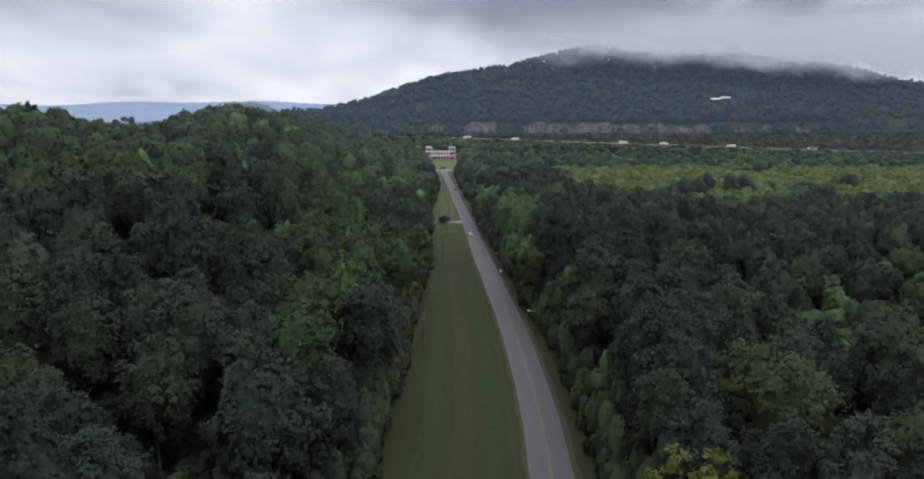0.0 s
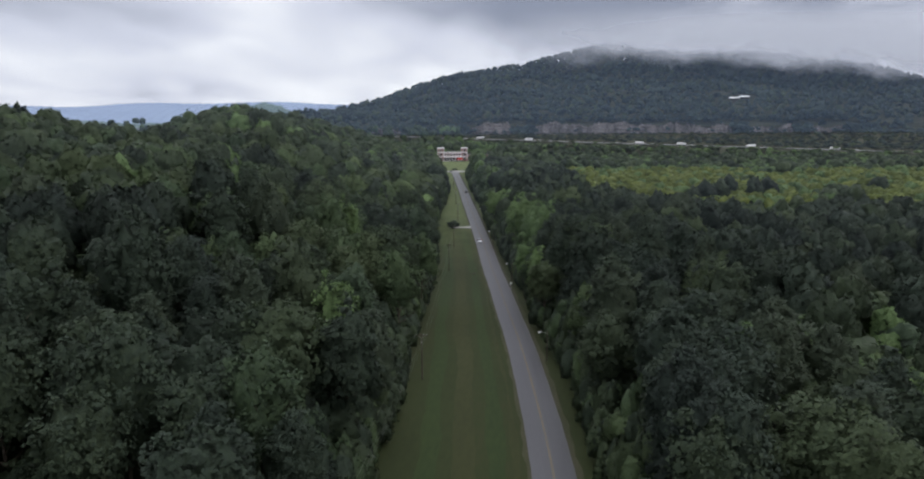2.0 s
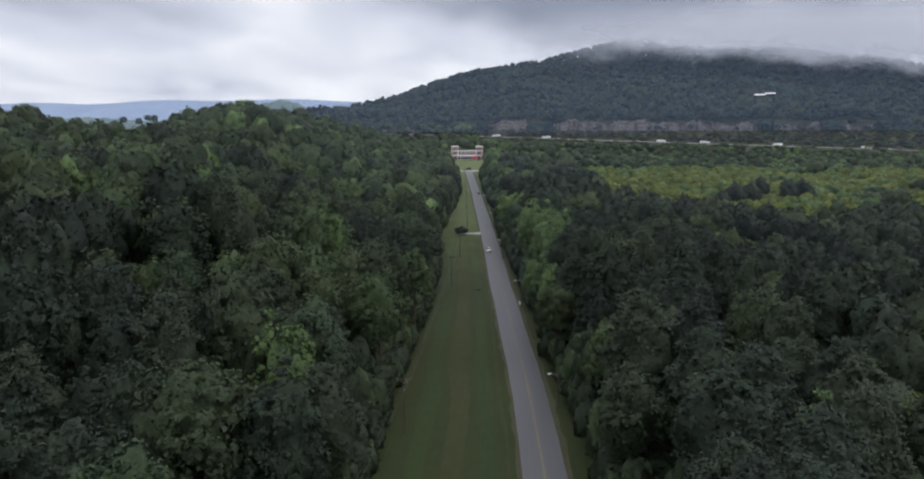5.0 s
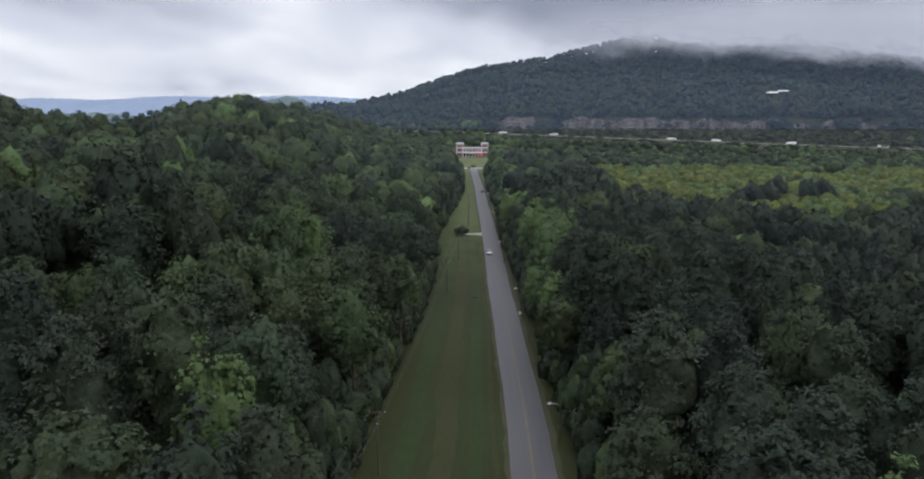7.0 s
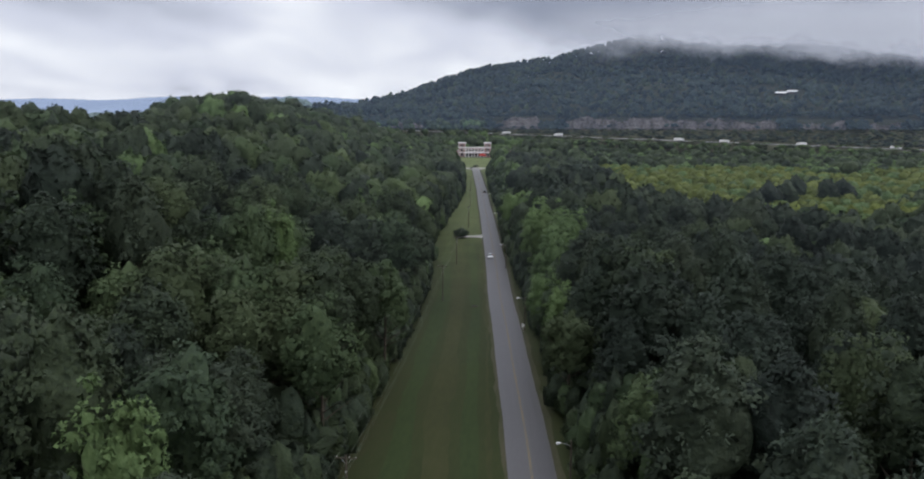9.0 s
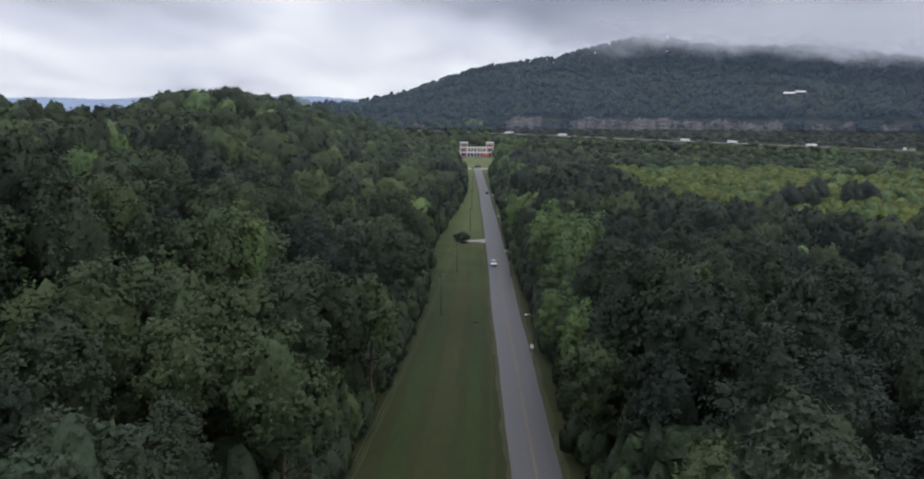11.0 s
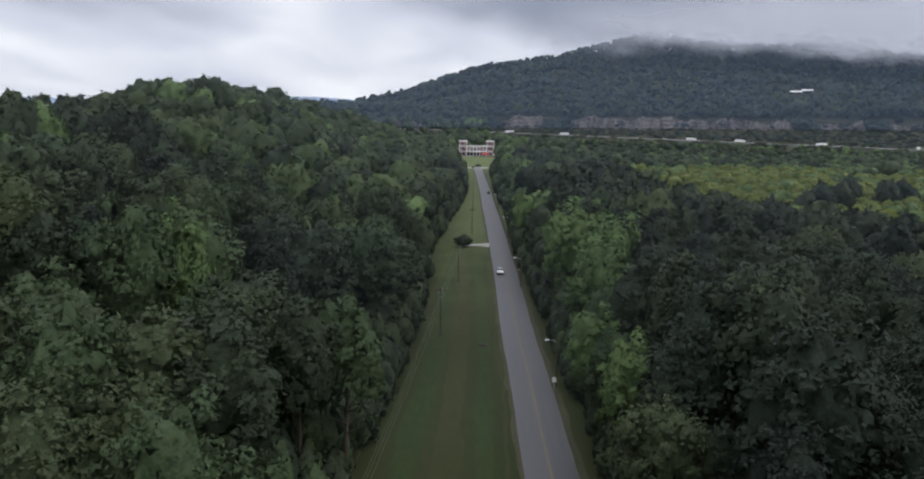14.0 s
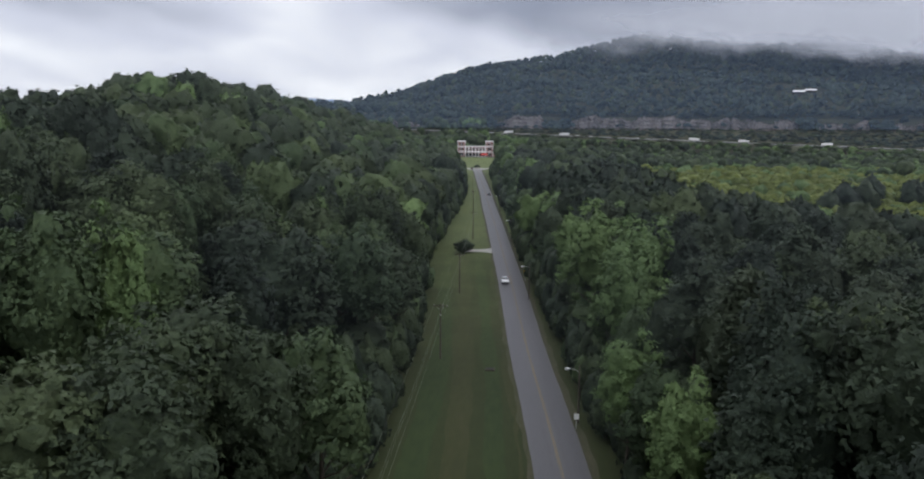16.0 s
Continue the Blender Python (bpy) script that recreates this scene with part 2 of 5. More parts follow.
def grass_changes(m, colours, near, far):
    """The grass grows paler farther up the strip, with a ragged change between."""
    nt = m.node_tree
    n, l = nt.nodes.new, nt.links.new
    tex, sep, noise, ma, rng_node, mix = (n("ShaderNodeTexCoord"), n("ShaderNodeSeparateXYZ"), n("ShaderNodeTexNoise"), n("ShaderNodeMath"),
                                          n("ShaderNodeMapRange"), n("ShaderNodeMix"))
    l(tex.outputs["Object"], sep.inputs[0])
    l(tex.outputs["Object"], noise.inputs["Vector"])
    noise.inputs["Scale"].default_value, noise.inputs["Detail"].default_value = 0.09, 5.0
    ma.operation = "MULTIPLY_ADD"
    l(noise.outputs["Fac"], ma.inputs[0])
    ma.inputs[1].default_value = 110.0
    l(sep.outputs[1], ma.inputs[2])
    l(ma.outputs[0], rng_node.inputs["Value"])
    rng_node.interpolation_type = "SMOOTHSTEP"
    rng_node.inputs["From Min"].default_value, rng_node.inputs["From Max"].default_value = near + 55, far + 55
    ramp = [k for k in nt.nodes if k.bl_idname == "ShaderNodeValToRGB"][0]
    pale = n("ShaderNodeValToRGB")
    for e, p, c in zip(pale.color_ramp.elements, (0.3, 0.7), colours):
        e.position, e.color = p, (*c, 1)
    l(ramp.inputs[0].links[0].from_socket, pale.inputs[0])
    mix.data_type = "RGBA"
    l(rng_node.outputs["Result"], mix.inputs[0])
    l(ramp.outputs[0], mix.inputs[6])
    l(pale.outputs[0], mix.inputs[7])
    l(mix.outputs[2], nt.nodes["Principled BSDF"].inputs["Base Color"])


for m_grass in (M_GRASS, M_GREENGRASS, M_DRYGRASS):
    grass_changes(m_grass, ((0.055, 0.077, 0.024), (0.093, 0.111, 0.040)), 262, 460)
M_DARKBROWN = material("dark_brown", [(0.035, 0.032, 0.022), (0.065, 0.055, 0.038)], scale=0.4, rough=0.95)

# ---- shapes ----


def tri_mesh(name, v, f, mats, index=None, smooth=False, normals=None, tint=None, solo=0.0):
    """A mesh from arrays of vertices and triangles or quads."""
    v, f = np.asarray(v, np.float32), np.asarray(f, np.int32)
    me = bpy.data.meshes.new(name)
    k = f.shape[1]
    me.vertices.add(len(v))
    me.vertices.foreach_set("co", v.ravel())
    me.loops.add(f.size)
    me.loops.foreach_set("vertex_index", f.ravel())
    me.polygons.add(len(f))
    me.polygons.foreach_set("loop_start", np.arange(0, f.size, k, dtype=np.int32))
    for m in mats:
        me.materials.append(m)
    if index is not None:
        me.polygons.foreach_set("material_index", np.asarray(index, np.int32))
    me.polygons.foreach_set("use_smooth", np.full(len(f), smooth))
    me.update(calc_edges=True)
    me.validate()
    if normals is not None:
        me.attributes.new("custom_normal", "FLOAT_VECTOR", "POINT").data.foreach_set("vector", np.asarray(normals, np.float32).ravel())
    if normals is not None:
        lone = (np.bincount(f.ravel(), minlength=len(v)) == 1).astype(np.float32)
        me.attributes.new("solo", "FLOAT", "POINT").data.foreach_set("value", np.full(len(v), solo, np.float32))
        tint = (0.0 if solo else 0.5) if tint is None else tint
        me.attributes.new("spray", "FLOAT", "POINT").data.foreach_set("value", lone)
    if tint is not None:
        me.attributes.new("tint", "FLOAT", "POINT").data.foreach_set("value", np.broadcast_to(np.asarray(tint, np.float32), (len(v),)).copy())
    return me


def part(name, bm, mat, parent=None, label=""):
    """Links a bmesh as one mesh object under a thing or a part."""
    me = bpy.data.meshes.new(name)
    bm.to_mesh(me)
    bm.free()
    me.materials.append(mat)
    ob = new(name, me)
    ob.parent = parent
    if label:
        ob["label"] = label
    return ob


def mesh_part(name, me, parent=None, label=""):
    ob = new(name, me)
    ob.parent = parent
    if label:
        ob["label"] = label
    return ob


def box(bm, x0, x1, y0, y1, z0, z1, bevel=0.0):
    r = bmesh.ops.create_cube(bm, size=1.0)
    vs = r["verts"]
    bmesh.ops.scale(bm, vec=(x1 - x0, y1 - y0, z1 - z0), verts=vs)
    bmesh.ops.translate(bm, vec=((x0 + x1) / 2, (y0 + y1) / 2, (z0 + z1) / 2), verts=vs)
    if bevel:
        es = list({e for v in vs for e in v.link_edges})
        bmesh.ops.bevel(bm, geom=es, offset=bevel, segments=2, affect="EDGES", profile=0.6)
    return bm


def boxed(x0, x1, y0, y1, z0, z1, bevel=0.0):
    return box(bmesh.new(), x0, x1, y0, y1, z0, z1, bevel)


def tube_arrays(points, radii, sides=6):
    """Vertices and quads of a tapered tube along points."""
    p = np.asarray(points, float)
    v, f = [], []
    for i, c in enumerate(p):
        d = p[min(i + 1, len(p) - 1)] - p[max(i - 1, 0)]
        d = d / (np.linalg.norm(d) + 1e-9)
        a = np.cross(d, (0.31, 0.95, 0.05))
        a /= np.linalg.norm(a) + 1e-9
        b = np.cross(d, a)
        for k in range(sides):
            w = 2 * math.pi * k / sides
            v.append(c + radii[i] * (a * math.cos(w) + b * math.sin(w)))
        if i:
            for k in range(sides):
                k2 = (k + 1) % sides
                f.append(((i - 1) * sides + k, (i - 1) * sides + k2, i * sides + k2, i * sides + k))
    return np.array(v), np.array(f)


def tube_bm(points, radii, sides=8):
    v, f = tube_arrays(points, radii, sides)
    bm = bmesh.new()
    vs = [bm.verts.new(c) for c in v]
    for q in f:
        bm.faces.new([vs[i] for i in q])
    bm.faces.new([vs[i] for i in range(sides)][::-1])
    bm.faces.new([vs[len(v) - sides + i] for i in range(sides)])
    bmesh.ops.recalc_face_normals(bm, faces=bm.faces)
    return bm


def ring(bm, cx, cy, cz, r, depth, axis="x", sides=20):
    m = Matrix.Rotation(math.pi / 2, 4, "Y" if axis == "x" else "X") if axis != "z" else Matrix()
    bmesh.ops.create_cone(bm, cap_ends=True, segments=sides, radius1=r, radius2=r, depth=depth,
                          matrix=Matrix.Translation((cx, cy, cz)) @ m)
    return bm


def empty(name, m=None, label="", category="", group="", kind=""):
    ob = new(name)
    if m is not None:
        ob.matrix_world = m
    return tagged(ob, label, category, group, kind)


# ---- the lie of the land ----
def smooth(a, b, x):
    t = np.clip((np.asarray(x, float) - a) / (b - a), 0, 1)
    return t * t * (3 - 2 * t)


ROAD_Y = [-400, 0, 60, 101, 123, 156, 185, 212, 245, 265, 312, 325, 442, 480, 560, 660, 748]
ROAD_X = [0, 6.0, 7.8, 7.6, 7.1, 4.8, 2.4, -0.7, -4.0, -6.5, -11.0, -12.3, -24.8, -29.2, -37.6, -49.6, -60.2]
LEFT_Y = [-400, 60, 100, 140, 180, 210, 245, 270, 300, 345, 375, 515, 680, 740, 800, 880]
LEFT_X = [-18, -18, -18.5, -20, -23, -24, -25.6, -27.2, -31, -37.5, -38.5, -46, -64, -80, -104, -104]
RIGHT_Y = [-400, 60, 101, 141, 178, 233, 300, 366, 490, 620, 682, 740, 800, 880]
RIGHT_X = [14, 14.5, 14, 12.5, 9, 3, -4.5, -11.5, -23.5, -38, -43, -40, -32, -30]


def curve_through(y, ys, xs):
    """A smooth line: the mean of the broken line over a short stretch."""
    y = np.asarray(y, float)
    return sum(np.interp(y + d, ys, xs) * w for d, w in ((-16, 1), (-8, 2), (0, 3), (8, 2), (16, 1))) / 9


def road_x(y):
    return curve_through(y, ROAD_Y, ROAD_X)


def left_x(y):
    return curve_through(y, LEFT_Y, LEFT_X)


def right_x(y):
    return curve_through(y, RIGHT_Y, RIGHT_X)


def highway_y(x):
    return 1095 - 0.2 * (np.asarray(x, float) + 85)


def highway_z(x):
    return 27.3 - 0.030 * (np.clip(np.asarray(x, float), -700, 900) + 85)


RIDGE_X = [-1400, -900, -650, -428, -374, -293, -240, -183, -85, 3, 91, 164, 207, 250, 311, 402, 489, 568, 693, 756, 900, 1500]
RIDGE_Z = [0, 2, 14, 60, 75, 98, 115, 134, 151, 165, 184, 200, 207, 201, 190, 187, 185, 181, 166, 156, 120, 44]


def wave(x, y, s):
    return (np.sin(x / s + 1.3) * np.cos(y / (s * 0.83) - 0.4) + 0.6 * np.sin((x + y) / (s * 0.57) + 2.1)
            + 0.5 * np.cos((x * 0.7 - y) / (s * 0.41)))


# swells of the hill: distance from the edge of the wood, distance along the road, height
HILL_S, HILL_Y = [50, 110, 180, 270], [60, 150, 240, 330, 420, 520, 620]
HILL_AMP = [[8.4, 11.2, 15.5, 17.2], [10.9, 11.2, 17.8, 18.8], [13.6, 9.8, 27.4, 21.2], [13.4, 6.7, 25.6, 19.3],
            [11.2, 24.3, 8.7, 13.2], [3.1, 25.6, 26.8, 8.2], [14.6, 20.0, 36.0, 15.8]]


def ground_z(x, y):
    x, y = np.asarray(x, float), np.asarray(y, float)
    s = np.maximum(left_x(y) - x, 0)
    ramp = 1 - np.exp(-(s / 45) ** 2)
    hill = 0.0 * s
    for b, row in zip(HILL_Y, HILL_AMP):
        for a, amp in zip(HILL_S, row):
            hill = hill + amp * ramp * np.exp(-((s - a) / 48) ** 2 - ((y - b) / 62) ** 2)
    hill = hill + 1.0 * wave(x, y, 26.0) * smooth(20, 80, s) * smooth(800, 700, y)
    r = np.maximum(x - right_x(y), 0)
    low = -3.0 * smooth(30, 90, r)
    rise = (2.2 * smooth(540, 750, y) + 5.5 * smooth(756, 838, y)) * np.exp(-((x + 66) / 130) ** 2)
    z = np.where(y < 960, hill, 0) + low + rise
    hy, hz = highway_y(x), highway_z(x)
    k = smooth(hy - 75, hy - 14, y)
    z = z * (1 - k) + hz * k
    k2 = smooth(hy + 18, np.maximum(1185, hy + 60), y)
    z = np.where(y > hy + 14, hz * (1 - k2) + 31 * k2, z)
    # the mountain
    rz = np.interp(x, RIDGE_X, RIDGE_Z)
    base = 31 + 15 * smooth(-320, -60, x)
    u = np.clip((y - 1196) / (1700 - 1196), 0, 1)
    mt = base + (np.maximum(rz, 8) - base) * u ** 0.85 + 5.0 * wave(x, y, 47.0) * np.sin(np.pi * np.clip(u, 0, 1)) ** 0.6
    # benches and spurs run across the slope
    mt += (4.5 * np.sin(u * 26 + x / 150.0 + 0.8 * np.sin(x / 61.0)) + 5.0 * np.sin(x / 58.0 + u * 5)) * np.sin(np.pi * u) ** 0.7
    mt -= 0.12 * np.maximum(y - 1720, 0)
    k3 = smooth(1193, 1198, y)
    z = np.where(y > 1185, 31 * (1 - k3) + mt * k3, z)
    z = np.where(y > 1185, np.maximum(z, -20), z)
    return z


def graded(lo, hi, fine_lo, fine_hi, step, grow=1.16, biggest=160.0):
    c = list(np.arange(fine_lo, fine_hi + 0.1, step))
    for sign, start, end in ((1, c[-1], hi), (-1, c[0], lo)):
        p, d = start, step
        while sign * (end - p) > 0:
            d = min(d * grow, biggest)
            p += sign * d
            c.append(p)
    return np.array(sorted(c))


def grid_faces(nx, ny):
    i = np.arange(nx - 1)[None, :] + nx * np.arange(ny - 1)[:, None]
    i = i.ravel()
    return np.stack([i, i + 1, i + 1 + nx, i + nx], -1)


def build_ground():
    xs = graded(-4300, 4300, -150, 130, 5.0)
    ys = np.unique(np.concatenate([graded(-600, 1180, 30, 1180, 6.0), np.arange(1180, 1204, 2.0), graded(1204, 4400, 1204, 1720, 12.0)]))
    X, Y = np.meshgrid(xs, ys)
    Z = ground_z(X, Y)
    inside = (X > left_x(Y) + 1) & (X < right_x(Y) - 1) & (Y < 836)
    Z = Z - 0.35 * inside - 0.05
    v = np.stack([X.ravel(), Y.ravel(), Z.ravel()], -1)
    me = tri_mesh("ground", v, grid_faces(len(xs), len(ys)), [M_FLOOR], smooth=True)
    tagged(new("ground", me), "dark woodland floor rising into wooded hills", "ground", kind="structure")


def ribbon(name, ys, lefts, rights, lift, mat, label, category, across=2, kind="structure", thick=0.0):
    """A strip laid along the road between two lines."""
    t = np.linspace(0, 1, across)
    X = lefts[:, None] * (1 - t) + rights[:, None] * t
    Y = np.repeat(ys[:, None], across, 1)
    Z = ground_z(np.repeat(road_x(ys)[:, None], across, 1), Y) + lift
    v = np.stack([X.ravel(), Y.ravel(), Z.ravel()], -1)
    f = grid_faces(across, len(ys))
    if thick:
        n = len(v)
        skirt = v.copy()
        skirt[:, 2] -= thick
        edge = []
        for j in range(len(ys) - 1):
            a, b = j * across, (j + 1) * across
            edge.append((a, b, b + n, a + n))
            a, b = a + across - 1, b + across - 1
            edge.append((b, a, a + n, b + n))
        v = np.concatenate([v, skirt])
        f = np.concatenate([f, np.array(edge)])
    return tagged(new(name, tri_mesh(name, v, f, [mat], smooth=False)), label, category, kind=kind)


build_ground()
RY = np.arange(-300, 746, 4.0)
RW = 3.25
uneven = np.array([0.035 * math.sin(y * 0.7) + 0.03 * math.sin(y * 1.9 + 1) for y in RY])
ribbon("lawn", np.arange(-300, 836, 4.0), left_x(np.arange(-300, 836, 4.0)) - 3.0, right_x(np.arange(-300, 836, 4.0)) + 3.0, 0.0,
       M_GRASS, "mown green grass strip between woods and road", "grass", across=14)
ribbon("verge", RY, road_x(RY) - RW - 0.7 + uneven * 6, road_x(RY) - RW + 0.3, 0.012, M_SHOULDER, "worn brownish grass verge along the road", "verge")
ribbon("verge", RY, road_x(RY) + RW - 0.3, road_x(RY) + RW + 1.0 + uneven * 6, 0.012, M_SHOULDER, "worn brownish grass verge along the road", "verge")
ribbon("road", RY, road_x(RY) - RW + uneven, road_x(RY) + RW + uneven[::-1], 0.06, M_ASPHALT, "worn grey two-lane asphalt road", "road", across=3, thick=0.2)


def band(name, off, width, lift, mat, label, seed):
    """A stripe of other grass along the strip, with uneven edges."""
    ys = np.arange(40, 420, 2.5)
    g = np.random.default_rng(seed)
    a = np.convolve(g.normal(size=len(ys) + 8), np.ones(9) / 3, "valid") * 0.35
    b = np.convolve(g.normal(size=len(ys) + 8), np.ones(9) / 3, "valid") * 0.35
    fade = smooth(420, 330, ys) * width / 2
    room = np.clip((road_x(ys) - left_x(ys)) / 25.0, 0.25, 1.0)
    ribbon(name, ys, road_x(ys) - off * room - fade + a, road_x(ys) - off * room + fade + b, lift, mat, label, "grass")


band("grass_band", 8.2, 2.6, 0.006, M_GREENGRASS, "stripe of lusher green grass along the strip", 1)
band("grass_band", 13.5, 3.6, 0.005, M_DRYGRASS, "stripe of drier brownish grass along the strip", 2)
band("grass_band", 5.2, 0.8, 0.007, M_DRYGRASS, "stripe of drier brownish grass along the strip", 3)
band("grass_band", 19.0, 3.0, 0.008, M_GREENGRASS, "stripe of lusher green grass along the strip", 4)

# ---- trees ----
PHI = (1 + 5 ** 0.5) / 2
ICO_V = np.array([(-1, PHI, 0), (1, PHI, 0), (-1, -PHI, 0), (1, -PHI, 0), (0, -1, PHI), (0, 1, PHI), (0, -1, -PHI), (0, 1, -PHI),
                  (PHI, 0, -1), (PHI, 0, 1), (-PHI, 0, -1), (-PHI, 0, 1)]) / math.sqrt(1 + PHI * PHI)
ICO_F = np.array([(0, 11, 5), (0, 5, 1), (0, 1, 7), (0, 7, 10), (0, 10, 11), (1, 5, 9), (5, 11, 4), (11, 10, 2), (10, 7, 6), (7, 1, 8),
                  (3, 9, 4), (3, 4, 2), (3, 2, 6), (3, 6, 8), (3, 8, 9), (4, 9, 5), (2, 4, 11), (6, 2, 10), (8, 6, 7), (9, 8, 1)])


def unit(a):
    return a / (np.linalg.norm(a, axis=-1, keepdims=True) + 1e-9)


def leaf_tris(rng, pos, nrm, soft, size, narrow=1.0):
    """One small leaf spray, a triangle, at each place."""
    n = len(pos)
    t = unit(np.cross(nrm, unit(rng.normal(size=(n, 3)))))
    b = np.cross(nrm, t)
    s = size * rng.uniform(0.6, 1.35, (n, 1))
    a = pos + t * s * 0.62
    c = pos - t * s * 0.40 + b * s * 0.46 * narrow
    d = pos - t * s * 0.34 - b * s * 0.50 * narrow
    v = np.stack([a, c, d], 1).reshape(-1, 3)
    return v, np.arange(3 * n).reshape(-1, 3), np.repeat(soft, 3, 0)


def icosphere(verts, faces):
    """A ball of triangles with each face split in four."""
    v, f, mid = [tuple(p) for p in verts], [], {}

    def half(a, b):
        k = (min(a, b), max(a, b))
        if k not in mid:
            p = (np.array(v[a]) + np.array(v[b])) / 2
            mid[k] = len(v)
            v.append(tuple(p / np.linalg.norm(p)))
        return mid[k]

    for a, b, c in faces:
        ab, bc, ca = half(a, b), half(b, c), half(c, a)
        f += [(a, ab, ca), (b, bc, ab), (c, ca, bc), (ab, bc, ca)]
    return np.array(v), np.array(f)


BALL_V, BALL_F = icosphere(ICO_V, ICO_F)
FINE_V, FINE_F = icosphere(BALL_V, BALL_F)


def lumps(rng, cen, cr, squash, mid, uneven=0.13):
    """A knobbly kernel inside each clump of leaves, without the faces that lie buried in its neighbours."""
    bv, bf = ICO_V, ICO_F
    bf = bf[bv[bf][:, :, 2].mean(1) > -0.6]
    n, k = len(cen), len(bv)
    j = rng.uniform(1 - uneven, 1 + uneven, (n, k, 1))
    v = (cen[:, None, :] + bv[None] * j * cr[:, None, None] * np.array([1, 1, squash])).reshape(-1, 3)
    f = (bf[None] + k * np.arange(n)[:, None, None]).reshape(-1, 3)
    hid = buried(v, np.repeat(np.arange(n), k), cen, cr * 0.94, squash)
    f = f[~hid[f].all(1)]
    used, f = np.unique(f.ravel(), return_inverse=True)
    out = np.repeat(unit((cen - mid) * np.array([1, 1, 0.9])), k, 0)
    nrm = unit(np.tile(bv, (n, 1)) * 0.40 + out * 0.90 + np.array([0, 0, 0.05]))
    return v[used], f.reshape(-1, 3), nrm[used]


def buried(p, who, cen, cr, squash):
    """Whether each place lies inside a clump that is not its own."""
    d = (p[:, None, :] - cen[None]) / (cr[None, :, None] * np.array([1, 1, squash]))
    d = (d * d).sum(-1)
    d[np.arange(len(p)), who] = 9.0
    return d.min(1) < 1.0 if len(cen) > 1 else np.zeros(len(p), bool)


def join(*pieces):
    """Joins arrays of vertices, faces and, where given, normals."""
    vs, fs, ns, k = [], [], [], 0
    for p in pieces:
        vs.append(p[0])
        fs.append(p[1] + k)
        ns.extend(p[2:])
        k += len(p[0])
    out = (np.concatenate(vs), np.concatenate(fs))
    return out + (np.concatenate(ns),) if ns else out


def leafy(rng, cen, cr, mid, leaves, size, squash, narrow, spread, core):
    """Leaf sprays in a ragged shell round each clump, turned outwards and upwards, over a kernel."""
    who = np.repeat(np.arange(len(cen)), leaves)
    out = unit((cen[who] - mid) * np.array([1, 1, 0.9]))
    v = unit(rng.normal(size=(len(who), 3)) + out * 0.6 + np.array([0, 0, 0.30]))
    far = 1.04 - 0.34 * rng.random((len(who), 1)) ** 1.5 + spread * rng.normal(size=(len(who), 1))
    pos = cen[who] + v * cr[who][:, None] * far * np.array([1, 1, squash])
    keep = ~buried(pos, who, cen, cr * max(core, 0.7), squash) & (v[:, 2] > -0.7)
    v, out, pos = v[keep], out[keep], pos[keep]
    nrm = unit(v * 0.6 + out * 0.3 + np.array([0, 0, 0.25]) + rng.normal(size=v.shape) * 0.45)
    soft = unit(v * 0.46 + out * 0.90 + np.array([0, 0, 0.05]) + rng.normal(size=v.shape) * 0.17)
    return join(lumps(rng, cen, cr * core, squash, mid, 0.30), leaf_tris(rng, pos, nrm, soft, size, narrow))


def broad_crown(rng, h, r, clumps, leaves, size, low=0.30):
    """A rounded, uneven crown of leafy clumps for a tree h high."""
    zc, rz = h * (1 + low) / 2, h * (1 - low) / 2
    i = np.arange(clumps) + 0.5
    up = 1 - 1.66 * (i / clumps) ** 0.92
    az = i * 2.39996 + rng.uniform(-0.8, 0.8, clumps)
    flat = np.sqrt(np.clip(1 - up * up, 0, 1)) ** 0.85
    d = np.stack([np.cos(az) * flat, np.sin(az) * flat, up], -1)
    rad = rng.uniform(0.74, 1.0, (clumps, 1))
    lobes = 1 + 0.16 * np.sin(az * 2 + rng.uniform(0, 6))[:, None] + 0.14 * np.sin(az * 3 + rng.uniform(0, 6))[:, None]
    lobes = lobes + 0.10 * np.sin(up * 7 + rng.uniform(0, 6))[:, None]
    cen = d * rad * lobes * np.array([r * 0.84, r * 0.84, rz * 0.86]) + np.array([0, 0, zc])
    cen[:, :2] += rng.normal(size=2) * r * 0.10 * ((cen[:, 2:3] - zc) / rz)
    cr = r * (0.13 + 0.22 * rng.random(clumps) ** 1.6) * min(2.2, (80 / clumps) ** 0.5)
    return leafy(rng, cen, cr, np.array([0, 0, zc - rz * 0.25]), leaves, size, 0.80, 1.0, 0.16, 0.40 if clumps > 50 else 0.78)


